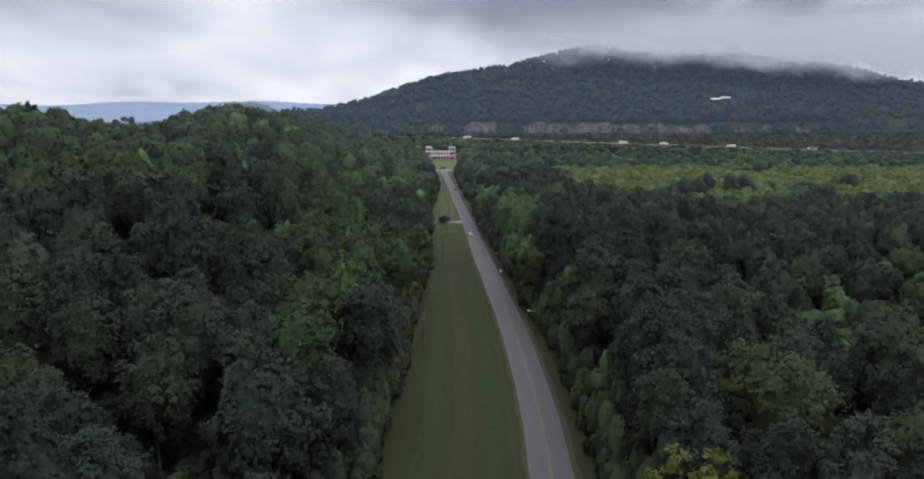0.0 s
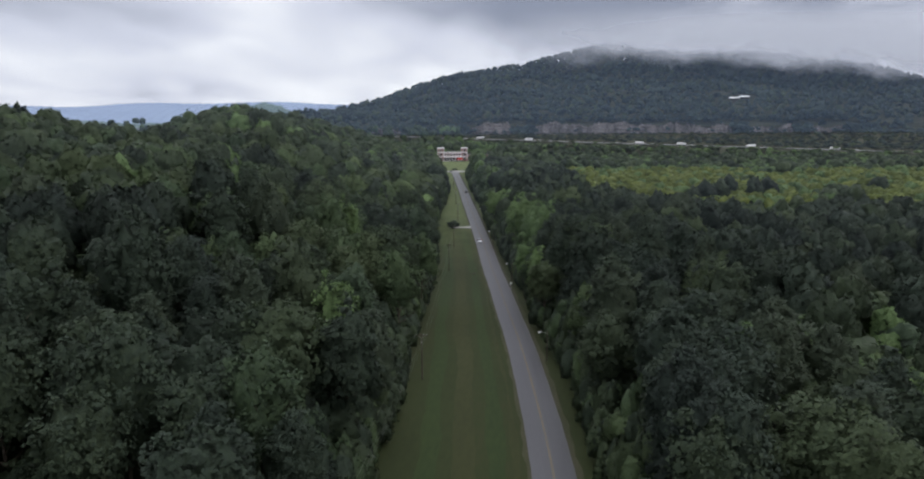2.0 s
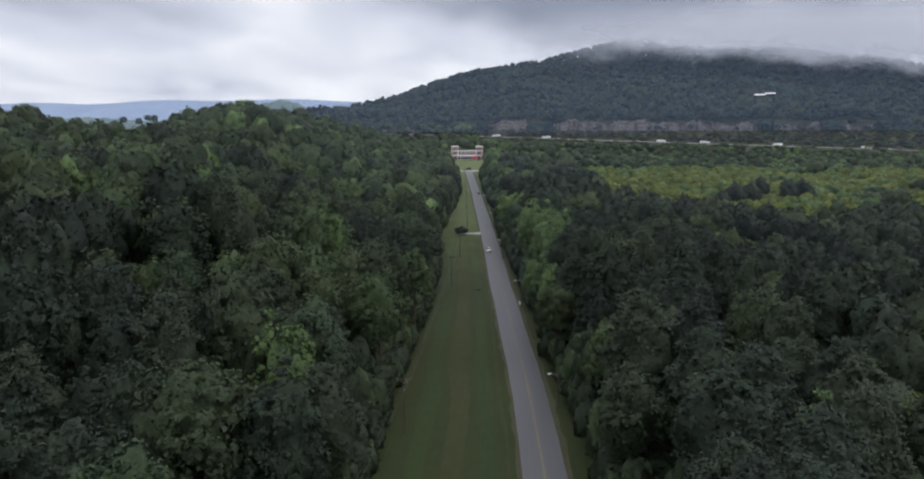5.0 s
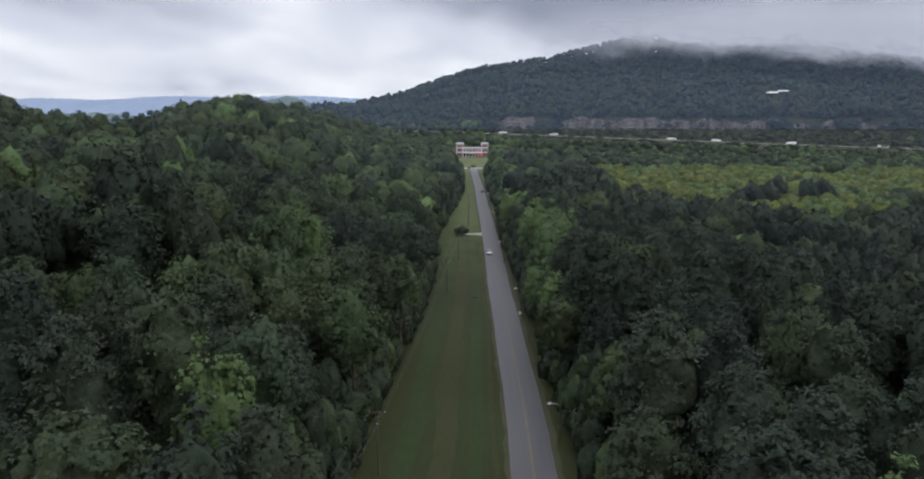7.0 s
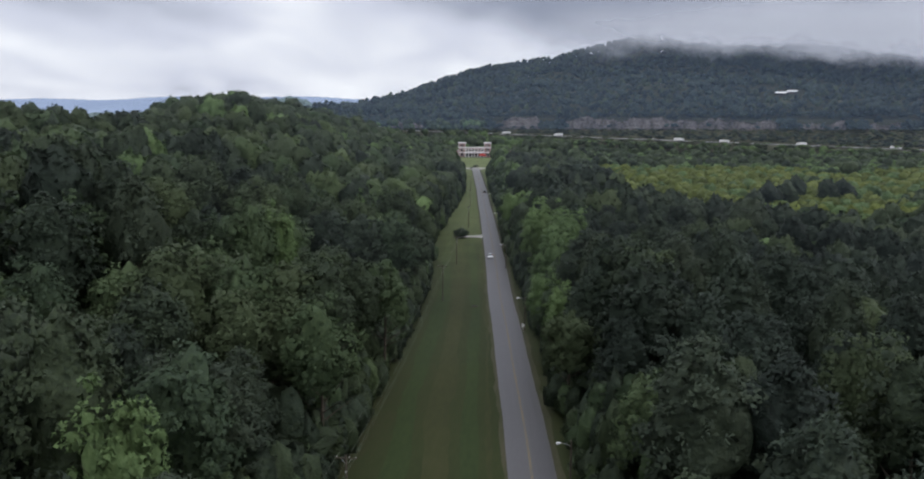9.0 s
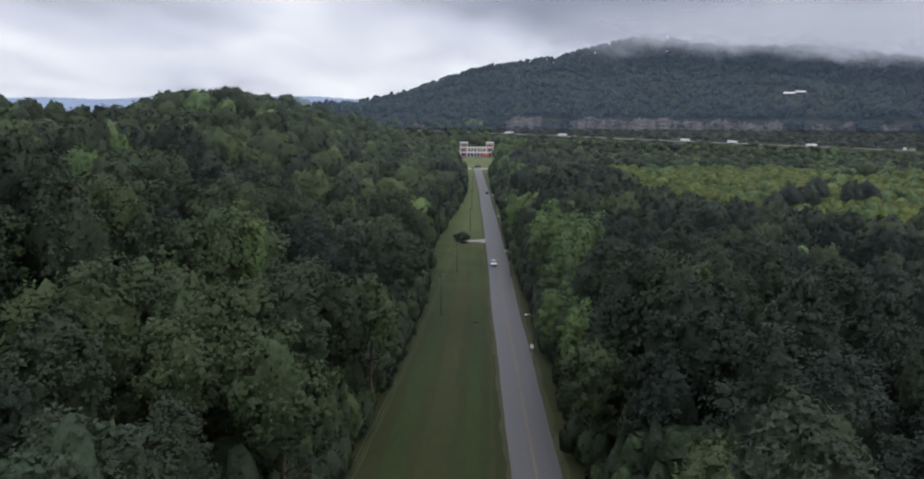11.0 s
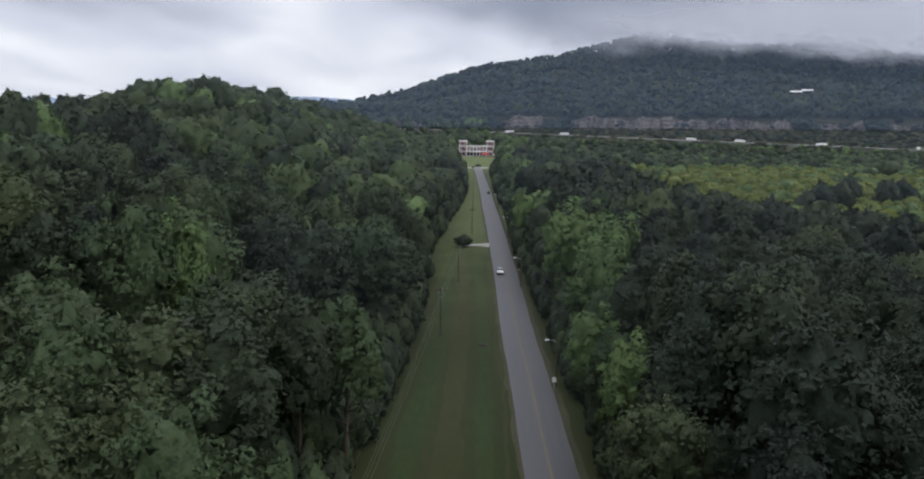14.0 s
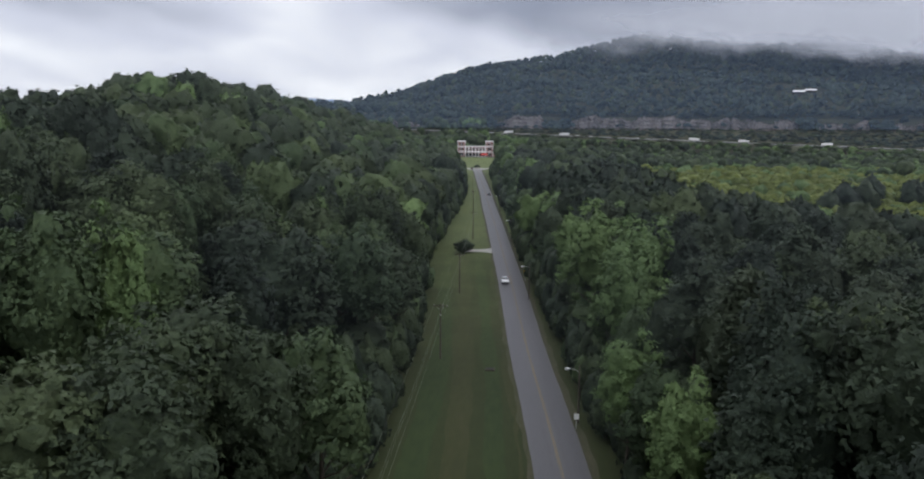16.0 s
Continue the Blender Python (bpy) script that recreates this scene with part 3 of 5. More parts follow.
def pine_crown(rng, h, r, clumps, leaves, size, low=0.42):
    """A tall pine crown: a blunt cone of brushy tufts on the branch ends."""
    u = (np.arange(clumps) + rng.uniform(0, 1, clumps)) / clumps
    ang = np.arange(clumps) * 2.399 + rng.uniform(-0.8, 0.8, clumps)
    girth = np.sqrt(np.clip(1 - u ** 1.7, 0.0, 1)) * (0.62 + 0.38 * np.minimum(1, u / 0.3))
    girth = girth * (1 + 0.16 * np.sin(u * 17 + rng.uniform(0, 6)))
    reach = r * girth * rng.uniform(0.52, 0.98, clumps)
    cen = np.stack([np.cos(ang) * reach, np.sin(ang) * reach, h * (low + (0.95 - low) * u) + 0.10 * reach], -1)
    cr = r * (0.14 + 0.18 * rng.random(clumps) ** 1.4) * min(2.2, (80 / clumps) ** 0.5) * (1.08 - 0.25 * u)
    return leafy(rng, cen, cr, np.array([0, 0, h * (low * 0.6 + 0.4) - h * 0.14]), leaves, size, 0.72, 0.6, 0.20, 0.40 if clumps > 50 else 0.80)


def dome_crown(rng, h, r, knobs, leaves, size, low=0.3, pine=False, deep=0.75):
    """A crown farther off: one knobbly dome with sprays of leaves all over it."""
    bv, bf = (FINE_V, FINE_F) if knobs > 8 else (BALL_V, BALL_F)
    bf = bf[bv[bf][:, :, 2].mean(1) > -0.55]
    i = np.arange(knobs) + 0.5
    up = 1 - 1.5 * i / knobs
    az = i * 2.39996 + rng.uniform(-0.5, 0.5, knobs)
    top = np.stack([np.cos(az) * np.sqrt(1 - up * up), np.sin(az) * np.sqrt(1 - up * up), up], -1)
    wide = 2.1 / math.sqrt(knobs) * rng.uniform(0.8, 1.25, knobs)
    ang = np.arccos(np.clip(bv @ top.T, -1, 1))
    bulge = np.clip(1 - (ang / wide) ** 2, 0, 1).max(1)
    swell = rng.uniform(0.80, 1.12, knobs)[ang.argmin(1)]
    lean = 1 + 0.13 * np.sin(np.arctan2(bv[:, 1], bv[:, 0]) * 2 + rng.uniform(0, 6)) + 0.10 * np.sin(np.arctan2(bv[:, 1], bv[:, 0]) * 3 + rng.uniform(0, 6)) * (1 - abs(bv[:, 2]))
    k = (0.60 + 0.34 * bulge ** 0.7) * swell * lean * rng.uniform(0.88, 1.10, len(bv))
    zc, rz = h * (1 + low) / 2, h * (1 - low) / 2
    shape = np.array([r, r, rz]) * k[:, None]
    v = bv * shape
    if pine:
        v[:, :2] *= np.clip(1.12 - 0.52 * (v[:, 2:3] / rz), 0.4, 1.3)
    v = v + np.array([0, 0, zc])
    soft = unit(bv * np.array([1, 1, r / rz * 1.15]) + 0.42 * unit(np.cross(bv, rng.normal(size=bv.shape))))
    pick = bf[rng.integers(0, len(bf), leaves)]
    w = rng.dirichlet((1, 1, 1), leaves)[..., None]
    pos, nr = (v[pick] * w).sum(1), unit((soft[pick] * w).sum(1))
    # the sprays stand out in tufts
    wave_at = rng.normal(size=(3, 6)) * (2.2 if pine else 1.7)
    tuft = np.sin(pos @ wave_at + rng.uniform(0, 6, 6)).mean(1)[:, None]
    pos = pos + nr * (rng.uniform(-0.1, deep, (leaves, 1)) * (1 + 0.9 * tuft) + 0.5 * deep * tuft) * size
    face = unit(nr * 0.7 + rng.normal(size=nr.shape) * 0.5)
    used, f = np.unique(bf.ravel(), return_inverse=True)
    return join((v[used], f.reshape(-1, 3), soft[used]), leaf_tris(rng, pos, face, unit(nr + rng.normal(size=nr.shape) * 0.48), size))


def full_crown(rng, h, r, clumps, leaves, size, low, maker, pine):
    """A near crown: leafy clumps round a rounded body of leaves."""
    v, f, nr = dome_crown(rng, h, r * 0.78, 14, 500, 0.6, low, pine)
    mid = h * (1 + low) / 2
    v = (v - np.array([0, 0, mid])) * np.array([1, 1, 0.86]) + np.array([0, 0, mid])
    return join((v, f, nr), maker(rng, h, r, clumps, leaves, size, low))


def far_crown(rng, h, r, clumps, leaves, size, low=0.25):
    """A rounded crown of a few knobs for trees a kilometre off."""
    k = clumps
    az = np.arange(k) * 2.4 + rng.uniform(-0.5, 0.5, k)
    out = np.where(np.arange(k) == 0, 0.1, rng.uniform(0.35, 0.6, k)) * r
    lift = np.where(np.arange(k) == 0, 0.30, rng.uniform(-0.12, 0.2, k)) * h
    cen = np.stack([np.cos(az) * out, np.sin(az) * out, h * 0.58 + lift], -1)
    return lumps(rng, cen, r * rng.uniform(0.38, 0.56, k), 0.9, np.array([0, 0, h * 0.3]), 0.22)


def trunk_arrays(rng, h, r0, limbs, reach, sides=7):
    bend = rng.normal(size=2) * 0.35
    pts = [np.array([bend[0] * math.sin(t * 2.4), bend[1] * math.sin(t * 2.0), h * 0.86 * t]) for t in (0, 0.06, 0.25, 0.5, 0.75, 1)]
    pieces = [tube_arrays(pts, [r0 * 1.5, r0 * 1.05, r0 * 0.85, r0 * 0.62, r0 * 0.36, r0 * 0.1], sides)]
    for i in range(limbs):
        t = rng.uniform(0.36, 0.78)
        a = i * 2.4 + rng.uniform(-0.4, 0.4)
        base = np.array([bend[0] * math.sin(t * 2.4), bend[1] * math.sin(t * 2.0), h * 0.86 * t])
        out = np.array([math.cos(a), math.sin(a), 0]) * reach * rng.uniform(0.55, 0.9)
        p = [base, base + out * 0.45 + np.array([0, 0, h * 0.05]), base + out + np.array([0, 0, h * rng.uniform(0.10, 0.17)])]
        pieces.append(tube_arrays(p, [r0 * 0.36, r0 * 0.22, r0 * 0.06], 5))
    return join(*pieces)


rng = np.random.default_rng(7)
CROWN_H = 24.0
# kind: (maker, crown radius, low end of the crown, leaf material)
KINDS = {"oak": (broad_crown, 5.7, 0.34, M_OAK), "maple": (broad_crown, 5.3, 0.32, M_MAPLE), "gum": (broad_crown, 5.2, 0.32, M_DARK),
         "pine": (pine_crown, 4.9, 0.36, M_PINE), "light": (broad_crown, 4.9, 0.28, M_LIGHT), "yellow": (broad_crown, 5.4, 0.25, M_YELLOW),
         "far": (far_crown, 11.0, 0.25, M_FARHAZE), "farther": (far_crown, 10.0, 0.25, M_DARK)}
WORDS = {"oak": "tall oak with a rounded mid-green crown", "maple": "tall maple with a fresh green crown",
         "gum": "tall broadleaf with a dark green crown", "pine": "tall pine with a ragged dark crown",
         "light": "broadleaf with a pale green crown", "yellow": "broadleaf with a yellow-green crown"}
# level of detail: clumps, leaves a clump, leaf size
DETAIL = [(86, 54, 0.47), (19, 620, 0.80), (15, 200, 1.10), (3, 0, 0.0), (8, 64, 1.5)]
SHAPES = {}
for kind, (maker, rad, low, mat) in KINDS.items():
    for lod, (cl, lv, sz) in enumerate(DETAIL):
        if kind.startswith("far") != (lod == 3):
            continue
        for var in range(3 if lod == 0 else 5):
            SHAPES[kind, lod, var] = (dome_crown(rng, CROWN_H, rad, cl, lv, sz, low, kind == "pine") if lod in (1, 2, 4)
                                      else full_crown(rng, CROWN_H, rad, cl, lv, sz, low, maker, kind == "pine") if lod == 0
                                      else maker(rng, CROWN_H, rad, cl, lv, sz, low))


def fits(x, y):
    """Whether a tree may stand here."""
    room = 3.2 * smooth(400, 560, y)
    return (x < left_x(y) - 1.6 - room) | (x > right_x(y) + 2.2 + room) | (y > 868)


def scatter(step, x0, x1, y0, y1, seed):
    g = np.random.default_rng(seed)
    xs, ys = np.arange(x0, x1, step), np.arange(y0, y1, step)
    X, Y = np.meshgrid(xs, ys)
    X = X + (np.arange(len(ys)) % 2)[:, None] * step / 2
    p = np.stack([X.ravel(), Y.ravel()], -1) + g.uniform(-0.46, 0.46, (X.size, 2)) * step
    return p


def species(x, y, g):
    s, r = left_x(y) - x, x - right_x(y)
    u = g.random()
    patch = math.sin(x / 17.0 + 0.7) * math.cos(y / 23.0) + 0.5 * math.sin((x - y) / 31.0)
    if s > 0:
        if y < 158:
            table = (("pine", 0.50), ("gum", 0.42), ("oak", 0.08))
        elif patch > 0.9:
            table = (("gum", 0.40), ("pine", 0.25), ("oak", 0.35))
        else:
            table = (("oak", 0.48), ("maple", 0.30), ("gum", 0.13), ("pine", 0.05), ("light", 0.04))
    elif x > 41 and 392 - 0.2 * (x - 41) < y < 690 and patch - 0.006 * max(0, y - 600) > -1.1:
        table = (("yellow", 0.84), ("light", 0.16))
    elif y >= 620:
        table = (("oak", 0.16), ("maple", 0.44), ("light", 0.36), ("gum", 0.04))
    elif r < (6.5 if y < 240 else 9.0):
        table = (("maple", 0.42), ("light", 0.46 * float(smooth(190, 240, y))), ("gum", 1.0)) if y > 150 else (("oak", 0.35), ("gum", 0.35), ("pine", 0.30))
    elif patch < -0.55 and (x > 46 or 105 < y < 150) and y > 100:
        table = (("light", 0.34), ("maple", 0.46), ("yellow", 0.08), ("oak", 0.12))
    else:
        table = (("pine", 0.70), ("gum", 0.22), ("oak", 0.08))
    for k, w in table:
        u -= w
        if u <= 0:
            return k
    return table[0][0]


def height(kind, x, y, g):
    s, r = left_x(y) - x, x - right_x(y)
    h = 26.3 if s > 0 else 26.0 - 5.0 * float(smooth(30, 75, r))
    if kind in ("yellow", "light", "maple") and r > 14:
        h = 15.5
        if kind == "yellow":
            return 14.0 * g.uniform(0.9, 1.1)
    if y > 700:
        h *= 0.8
    if -2 < r < 6:
        h *= 0.80
    elif -2 < s < 5:
        h *= 0.94
    return h * (g.uniform(0.84, 1.07) if g.random() < 0.85 else g.uniform(0.66, 0.84))


# trees that stand out, where they stand: x, y, height of the top above the road, kind
LEFT_SPECIAL = [(-35.5, 250, 25, "maple"), (-30.5, 243, 25.5, "maple"), (-23.6, 203, 23, "maple"), (-27, 198, 24.5, "oak"), (-31.5, 192, 27.5, "oak"),
                (-29, 184.5, 26.5, "oak"), (-33.5, 182, 27.5, "oak"), (-43.5, 208, 31, "light"), (-47.5, 203, 33, "maple"), (-35.5, 217, 26.5, "pine"),
                (-28, 141, 27, "maple"), (-27.8, 131, 26.5, "light"), (-35.5, 136, 32, "gum"), (-35, 170, 25, "oak"), (-64, 174, 38.5, "gum"),
                (-63.5, 204, 36.5, "oak"), (-24, 168.5, 25, "maple"), (-30, 110.5, 29, "oak"), (-28, 94.5, 26.5, "maple"), (-41.5, 90, 31, "gum"),
                (-22, 112, 27, "gum"), (-42, 128, 31, "pine"), (-56, 121, 38.5, "gum")]
RIGHT_SPECIAL = [(8, 252, 23, "light"), (6.5, 245, 22, "light"), (10.5, 258, 26, "light"), (4.0, 268, 27, "light"), (7.5, 207.5, 18.5, "light"),
                 (4.6, 222, 17.5, "light"), (6.6, 216, 16.5, "maple"), (8.5, 189, 19, "oak"), (19, 147.5, 28, "pine"), (26.5, 147, 26.5, "pine"),
                 (33, 190, 27.5, "pine"), (28.5, 168, 25, "pine"), (12, 198.5, 22, "gum"), (13.8, 199, 27, "pine"), (12.8, 228.5, 25.5, "pine"),
                 (19, 197, 28.5, "oak"), (20.5, 97, 27, "pine"), (19.8, 90.5, 26.5, "pine"), (36.5, 121.5, 21, "light"), (55, 159, 14, "light"),
                 (74, 181.5, 15, "light"), (69, 240.5, 15, "light"), (65, 310, 21, "pine"), (73, 336, 21, "pine"), (74, 294, 20, "pine"), (82, 283, 20.5, "pine"), (90, 274, 20, "pine"), (66, 354, 20, "pine"), (19.5, 67, 19, "yellow"), (2, 300, 22, "light"), (-6, 352, 21, "light")]
FAR_SPECIAL = [(-64, 192, 41, "pine"), (-72, 188, 43, "pine"), (-58, 186, 39, "pine"), (-76, 198, 44, "pine"), (108, 434, 19, "pine"), (128, 458, 20, "pine"), (140, 450, 19, "pine"), (99, 424, 16, "pine"), (118, 442, 19, "pine"), (152, 462, 18, "pine"),
               (-156, 461, 60.5, "pine")]
SPECIAL = [(x, y, top - float(ground_z(x, y)) + 0.4, k) for x, y, top, k in LEFT_SPECIAL + RIGHT_SPECIAL + FAR_SPECIAL]


def behind_hill(x, y):
    s = left_x(y) - x
    return s > 300 or (s > 235 and y < 500) or (s > 60 and y > 690)


def place_trees():
    g = np.random.default_rng(21)
    near = [(x, y, h, k) for x, y, h, k in SPECIAL]
    pts = [p for p in scatter(8.7, -330, 330, 12, 420, 5)]
    taken = np.array([(x, y) for x, y, _, _ in SPECIAL])
    for x, y in pts:
        if not fits(x, y) or -x > 0.82 * y + 45 or x > 0.62 * y + 40 or g.random() < 0.05 or np.min(np.hypot(taken[:, 0] - x, taken[:, 1] - y)) < 5.4:
            continue
        k = species(x, y, g)
        near.append((x, y, height(k, x, y, g), k))
    mid = []
    for x, y in scatter(9.4, -760, 700, 420, 1200, 6):
        if not fits(x, y) or -x > 0.80 * y + 40 or x > 0.62 * y + 30 or (735 < y < 868 and -128 < x < -16):
            continue
        if y > highway_y(x) - 17 or (behind_hill(x, y) and g.random() < 0.6):
            continue
        k = species(x, y, g)
        h = height(k, x, y, g)
        if 866 < y < 905 and -128 < x < -16:
            h = g.uniform(9, 14)
        if y > highway_y(x) - 110 and x > -75:
            # below the embankment the crowns stay under the carriageway
            h = max(2.2, min(h, float(highway_z(x) - ground_z(x, y)) - 0.5 + g.uniform(-2.0, 0.6) + (g.uniform(2.0, 6.0) if g.random() < (0.04 if x < 250 else 0.30) else 0.0)))
        mid.append((x, y, h, k))
    # the wood goes on behind the start and to either side
    for x, y in scatter(12.5, -220, 220, -120, 200, 15):
        if fits(x, y) and (y < 12 or -x > 0.82 * y + 45 or x > 0.62 * y + 40):
            k = species(x, y, g)
            mid.append((x, y, height(k, x, y, g), k))
    return near, mid


NEAR, MID = place_trees()
PATH_PTS = np.array([(-1 + 5 * math.sin(t / 48), t) for t in range(0, 150, 6)])


def away(x, y):
    return float(np.min(np.hypot(PATH_PTS[:, 0] - x, PATH_PTS[:, 1] - y)))


def rank(i):
    """How far a tree stands from the open strip, in the stretch that the flight looks down on."""
    x, y = NEAR[i][:2]
    return max(left_x(y) - x, x - right_x(y)) + 2.0 * max(0, 42 - y) + 0.8 * max(0, y - 260)


SINGLE = set(sorted(range(len(NEAR)), key=rank)[:300])


def lay(shapes_at, lod, name, label):
    """Joins many trees into one object: woodland that nobody could count."""
    g = np.random.default_rng(33 + lod)
    vs, fs, ms, ns, ts, base = [], [], [], [], [], 0
    order = {m: i for i, m in enumerate(LEAVES)}
    for x, y, h, k in shapes_at:
        v, f, nr = SHAPES[k, lod, int(g.integers(5))]
        a, q = g.uniform(0, 6.28), h / CROWN_H
        w = max(q if lod == 3 else q ** 0.5, 0.5 if lod == 3 else 0.86) * g.uniform(0.92, 1.20) * (1.16 if lod in (2, 4) else 1.0)
        c, s = math.cos(a) * w, math.sin(a) * w
        z = float(ground_z(x, y))
        nv = np.empty((len(v), 3), np.float32)
        nv[:, 0] = v[:, 0] * c - v[:, 1] * s + x
        nv[:, 1] = v[:, 0] * s + v[:, 1] * c + y
        nv[:, 2] = v[:, 2] * q + z - 0.2
        nn = nr.copy()
        nn[:, 0], nn[:, 1] = (nr[:, 0] * c - nr[:, 1] * s) / w, (nr[:, 0] * s + nr[:, 1] * c) / w
        ns.append(nn)
        ts.append(np.full(len(v), g.random() * 0.95, np.float32))
        vs.append(nv)
        fs.append(f + base)
        ms.append(np.full(len(f), order[KINDS[k][3]]))
        base += len(v)
    me = tri_mesh(name, np.concatenate(vs), np.concatenate(fs), LEAVES, np.concatenate(ms), True, np.concatenate(ns), np.concatenate(ts))
    return tagged(new(name, me), label, "woodland", kind="stuff")


def trunks(shapes_at, name, label):
    vs, fs, base = [], [], 0
    for x, y, h, k in shapes_at:
        z = float(ground_z(x, y)) - 0.3
        v, f = tube_arrays([(x, y, z), (x + 0.2, y, z + h * 0.4), (x, y + 0.2, z + h * 0.8)], [0.32, 0.22, 0.06], 5)
        vs.append(v)
        fs.append(f + base)
        base += len(v)
    return tagged(new(name, tri_mesh(name, np.concatenate(vs), np.concatenate(fs), [M_BARK])), label, "woodland", kind="stuff")


def single_trees():
    g = np.random.default_rng(91)
    proto = {}
    for k in WORDS:
        for var in range(3):
            v, f, nr = SHAPES[k, 0, var]
            crown = tri_mesh(k + "_crown", v, f, [KINDS[k][3]], smooth=True, normals=nr, solo=1.0)
            tv, tf = trunk_arrays(g, CROWN_H, 0.30, 4 if k == "pine" else 9, KINDS[k][1])
            trunk = tri_mesh(k + "_trunk", tv, tf, [M_BARK], smooth=True)
            proto[k, var] = (trunk, crown)
    for i in sorted(SINGLE):
        x, y, h, k = NEAR[i]
        trunk, crown = proto[k, int(g.integers(3))]
        q = h / CROWN_H
        w = q ** 0.5 * g.uniform(0.84, 1.16) * ((0.70 if x < left_x(y) else 1.0) if k == "light" else 1.0)
        edge = min(abs(left_x(y) - x), abs(x - right_x(y)))
        where = "by the grass" if edge < 8 else "in the wood"
        t = empty("pine_tree" if k == "pine" else "broadleaf_tree",
                  Matrix.LocRotScale((x, y, float(ground_z(x, y)) - 0.15), Euler((0, 0, g.uniform(0, 6.28))), (w, w, q)),
                  WORDS[k] + " " + where, "tree", "trees of the roadside woods")
        mesh_part("trunk", trunk, t)
        mesh_part("crown", crown, t)


single_trees()
# far off, on the flat and behind the hill, the crowns are plainer
plain = [t for t in MID if not 200 < t[1] < 500 or behind_hill(t[0], t[1])]
fuller = [t for t in MID if 200 < t[1] < 500 and not behind_hill(t[0], t[1])]
rest = [NEAR[i] for i in range(len(NEAR)) if i not in SINGLE]
ring1 = [t for t in rest if away(t[0], t[1]) < 180 and t[1] > 18]
ring2 = [t for t in rest if not (away(t[0], t[1]) < 180 and t[1] > 18)]
UNDER = []
G_UNDER = np.random.default_rng(61)
for x, y in scatter(8.4, -110, 100, 40, 330, 44):
    if fits(x, y) and fits(x + 3, y) and fits(x - 3, y) and -x < 0.75 * y + 20 and x < 0.55 * y + 20:
        UNDER.append((x, y, float(G_UNDER.uniform(9, 15)), str(G_UNDER.choice(["oak", "maple", "gum", "oak"]))))
lay(UNDER, 2, "woodland", "lower trees and saplings under the woodland canopy")
lay(ring1, 1, "woodland", "dense mixed green woodland canopy")
trunks(ring1, "woodland_trunks", "slender dark trunks under the woodland canopy")
lay(ring2 + fuller, 2, "far_woodland", "dense mixed woodland canopy with yellow-green patches")
lay(plain, 4, "far_woodland", "dense mixed woodland canopy reaching to the highway")


# rock faces above the highway: from x, to x, how much lower than the tallest
ROCKS = ((-74, -4, 0.0), (30, 120, 0.5), (112, 250, 0.0), (246, 340, 2.0), (362, 432, 3.5), (455, 510, 4.5), (-240, -180, 6.0))


def mountain_trees():
    g = np.random.default_rng(14)
    out = []
    for x, y in scatter(10.6, -640, 1010, 900, 1760, 9):
        q = y - highway_y(x)
        if q < -60 or -13 < q < 24 or abs(x) > 0.72 * y + 40 :
            continue
        if q < 0:
            continue
        rock = any(a - 2 < x < b + 2 for a, b, _ in ROCKS)
        if 1180 < y < 1194 and rock:
            if y < 1187 and math.sin(x / 13.0) + math.sin(x / 5.3 + 1) + g.normal() * 0.7 > -0.35:
                out.append((x, y, g.uniform(5, 12), "far"))
            continue
        if 350 < x < 402 and 1262 < y < 1292:
            continue
        h = g.uniform(8, 19)
        if y < 1185:
            h = (6.0 - 3.2 * float(smooth(1080, 1150, y)) * rock) * g.uniform(0.6, 1.25)
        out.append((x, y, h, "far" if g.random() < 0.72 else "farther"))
    for x in np.arange(-330, 560, 5.0):
        if not any(a + 2 < x < b - 2 for a, b, _ in ROCKS):
            out.append((x, 1187 + g.uniform(-2, 4), g.uniform(11, 18), "far"))
            out.append((x + 2.5, 1180 + g.uniform(-2, 3), g.uniform(6, 11), "far"))
    for x in np.arange(-330, 560, 4.0):
        out.append((x + g.uniform(-1.5, 1.5), 1198 + g.uniform(-1.5, 6), g.uniform(6, 12), "far"))
    return out


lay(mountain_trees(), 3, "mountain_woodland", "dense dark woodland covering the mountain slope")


def undergrowth():
    """Shrubs and tall weeds along the edges of the wood."""
    g = np.random.default_rng(77)
    vs, fs, ms, ns, base = [], [], [], [], 0
    for side in (-1, 1):
        y = 60.0
        while y < 735:
            y += g.uniform(1.0, 2.2) * (1 if y < 300 else 2.0)
            for _ in range(3 if side < 0 and y < 330 else 2):
                r = g.uniform(0.8, 2.5) * (1 if y < 300 else 1.5)
                off = abs(g.normal()) * 2.8
                x = left_x(y) - off + 0.4 if side < 0 else right_x(y) + off + 0.2
                v, f, nr = dome_crown(g, r * 2.8 + off * 1.9, r, 7, 110, 0.55, low=0.0)
                v = v + np.array([x, y, float(ground_z(x, y)) - 0.2])
                vs.append(v)
                ns.append(nr)
                fs.append(f + base)
                ms.append(np.full(len(f), int(g.choice([0, 1, 0, 2, 2]))))
                base += len(v)
    me = tri_mesh("undergrowth", np.concatenate(vs), np.concatenate(fs), LEAVES, np.concatenate(ms), True, normals=np.concatenate(ns))
    tagged(new("undergrowth", me), "green shrubs and tall weeds edging the woods", "undergrowth", kind="stuff")


undergrowth()


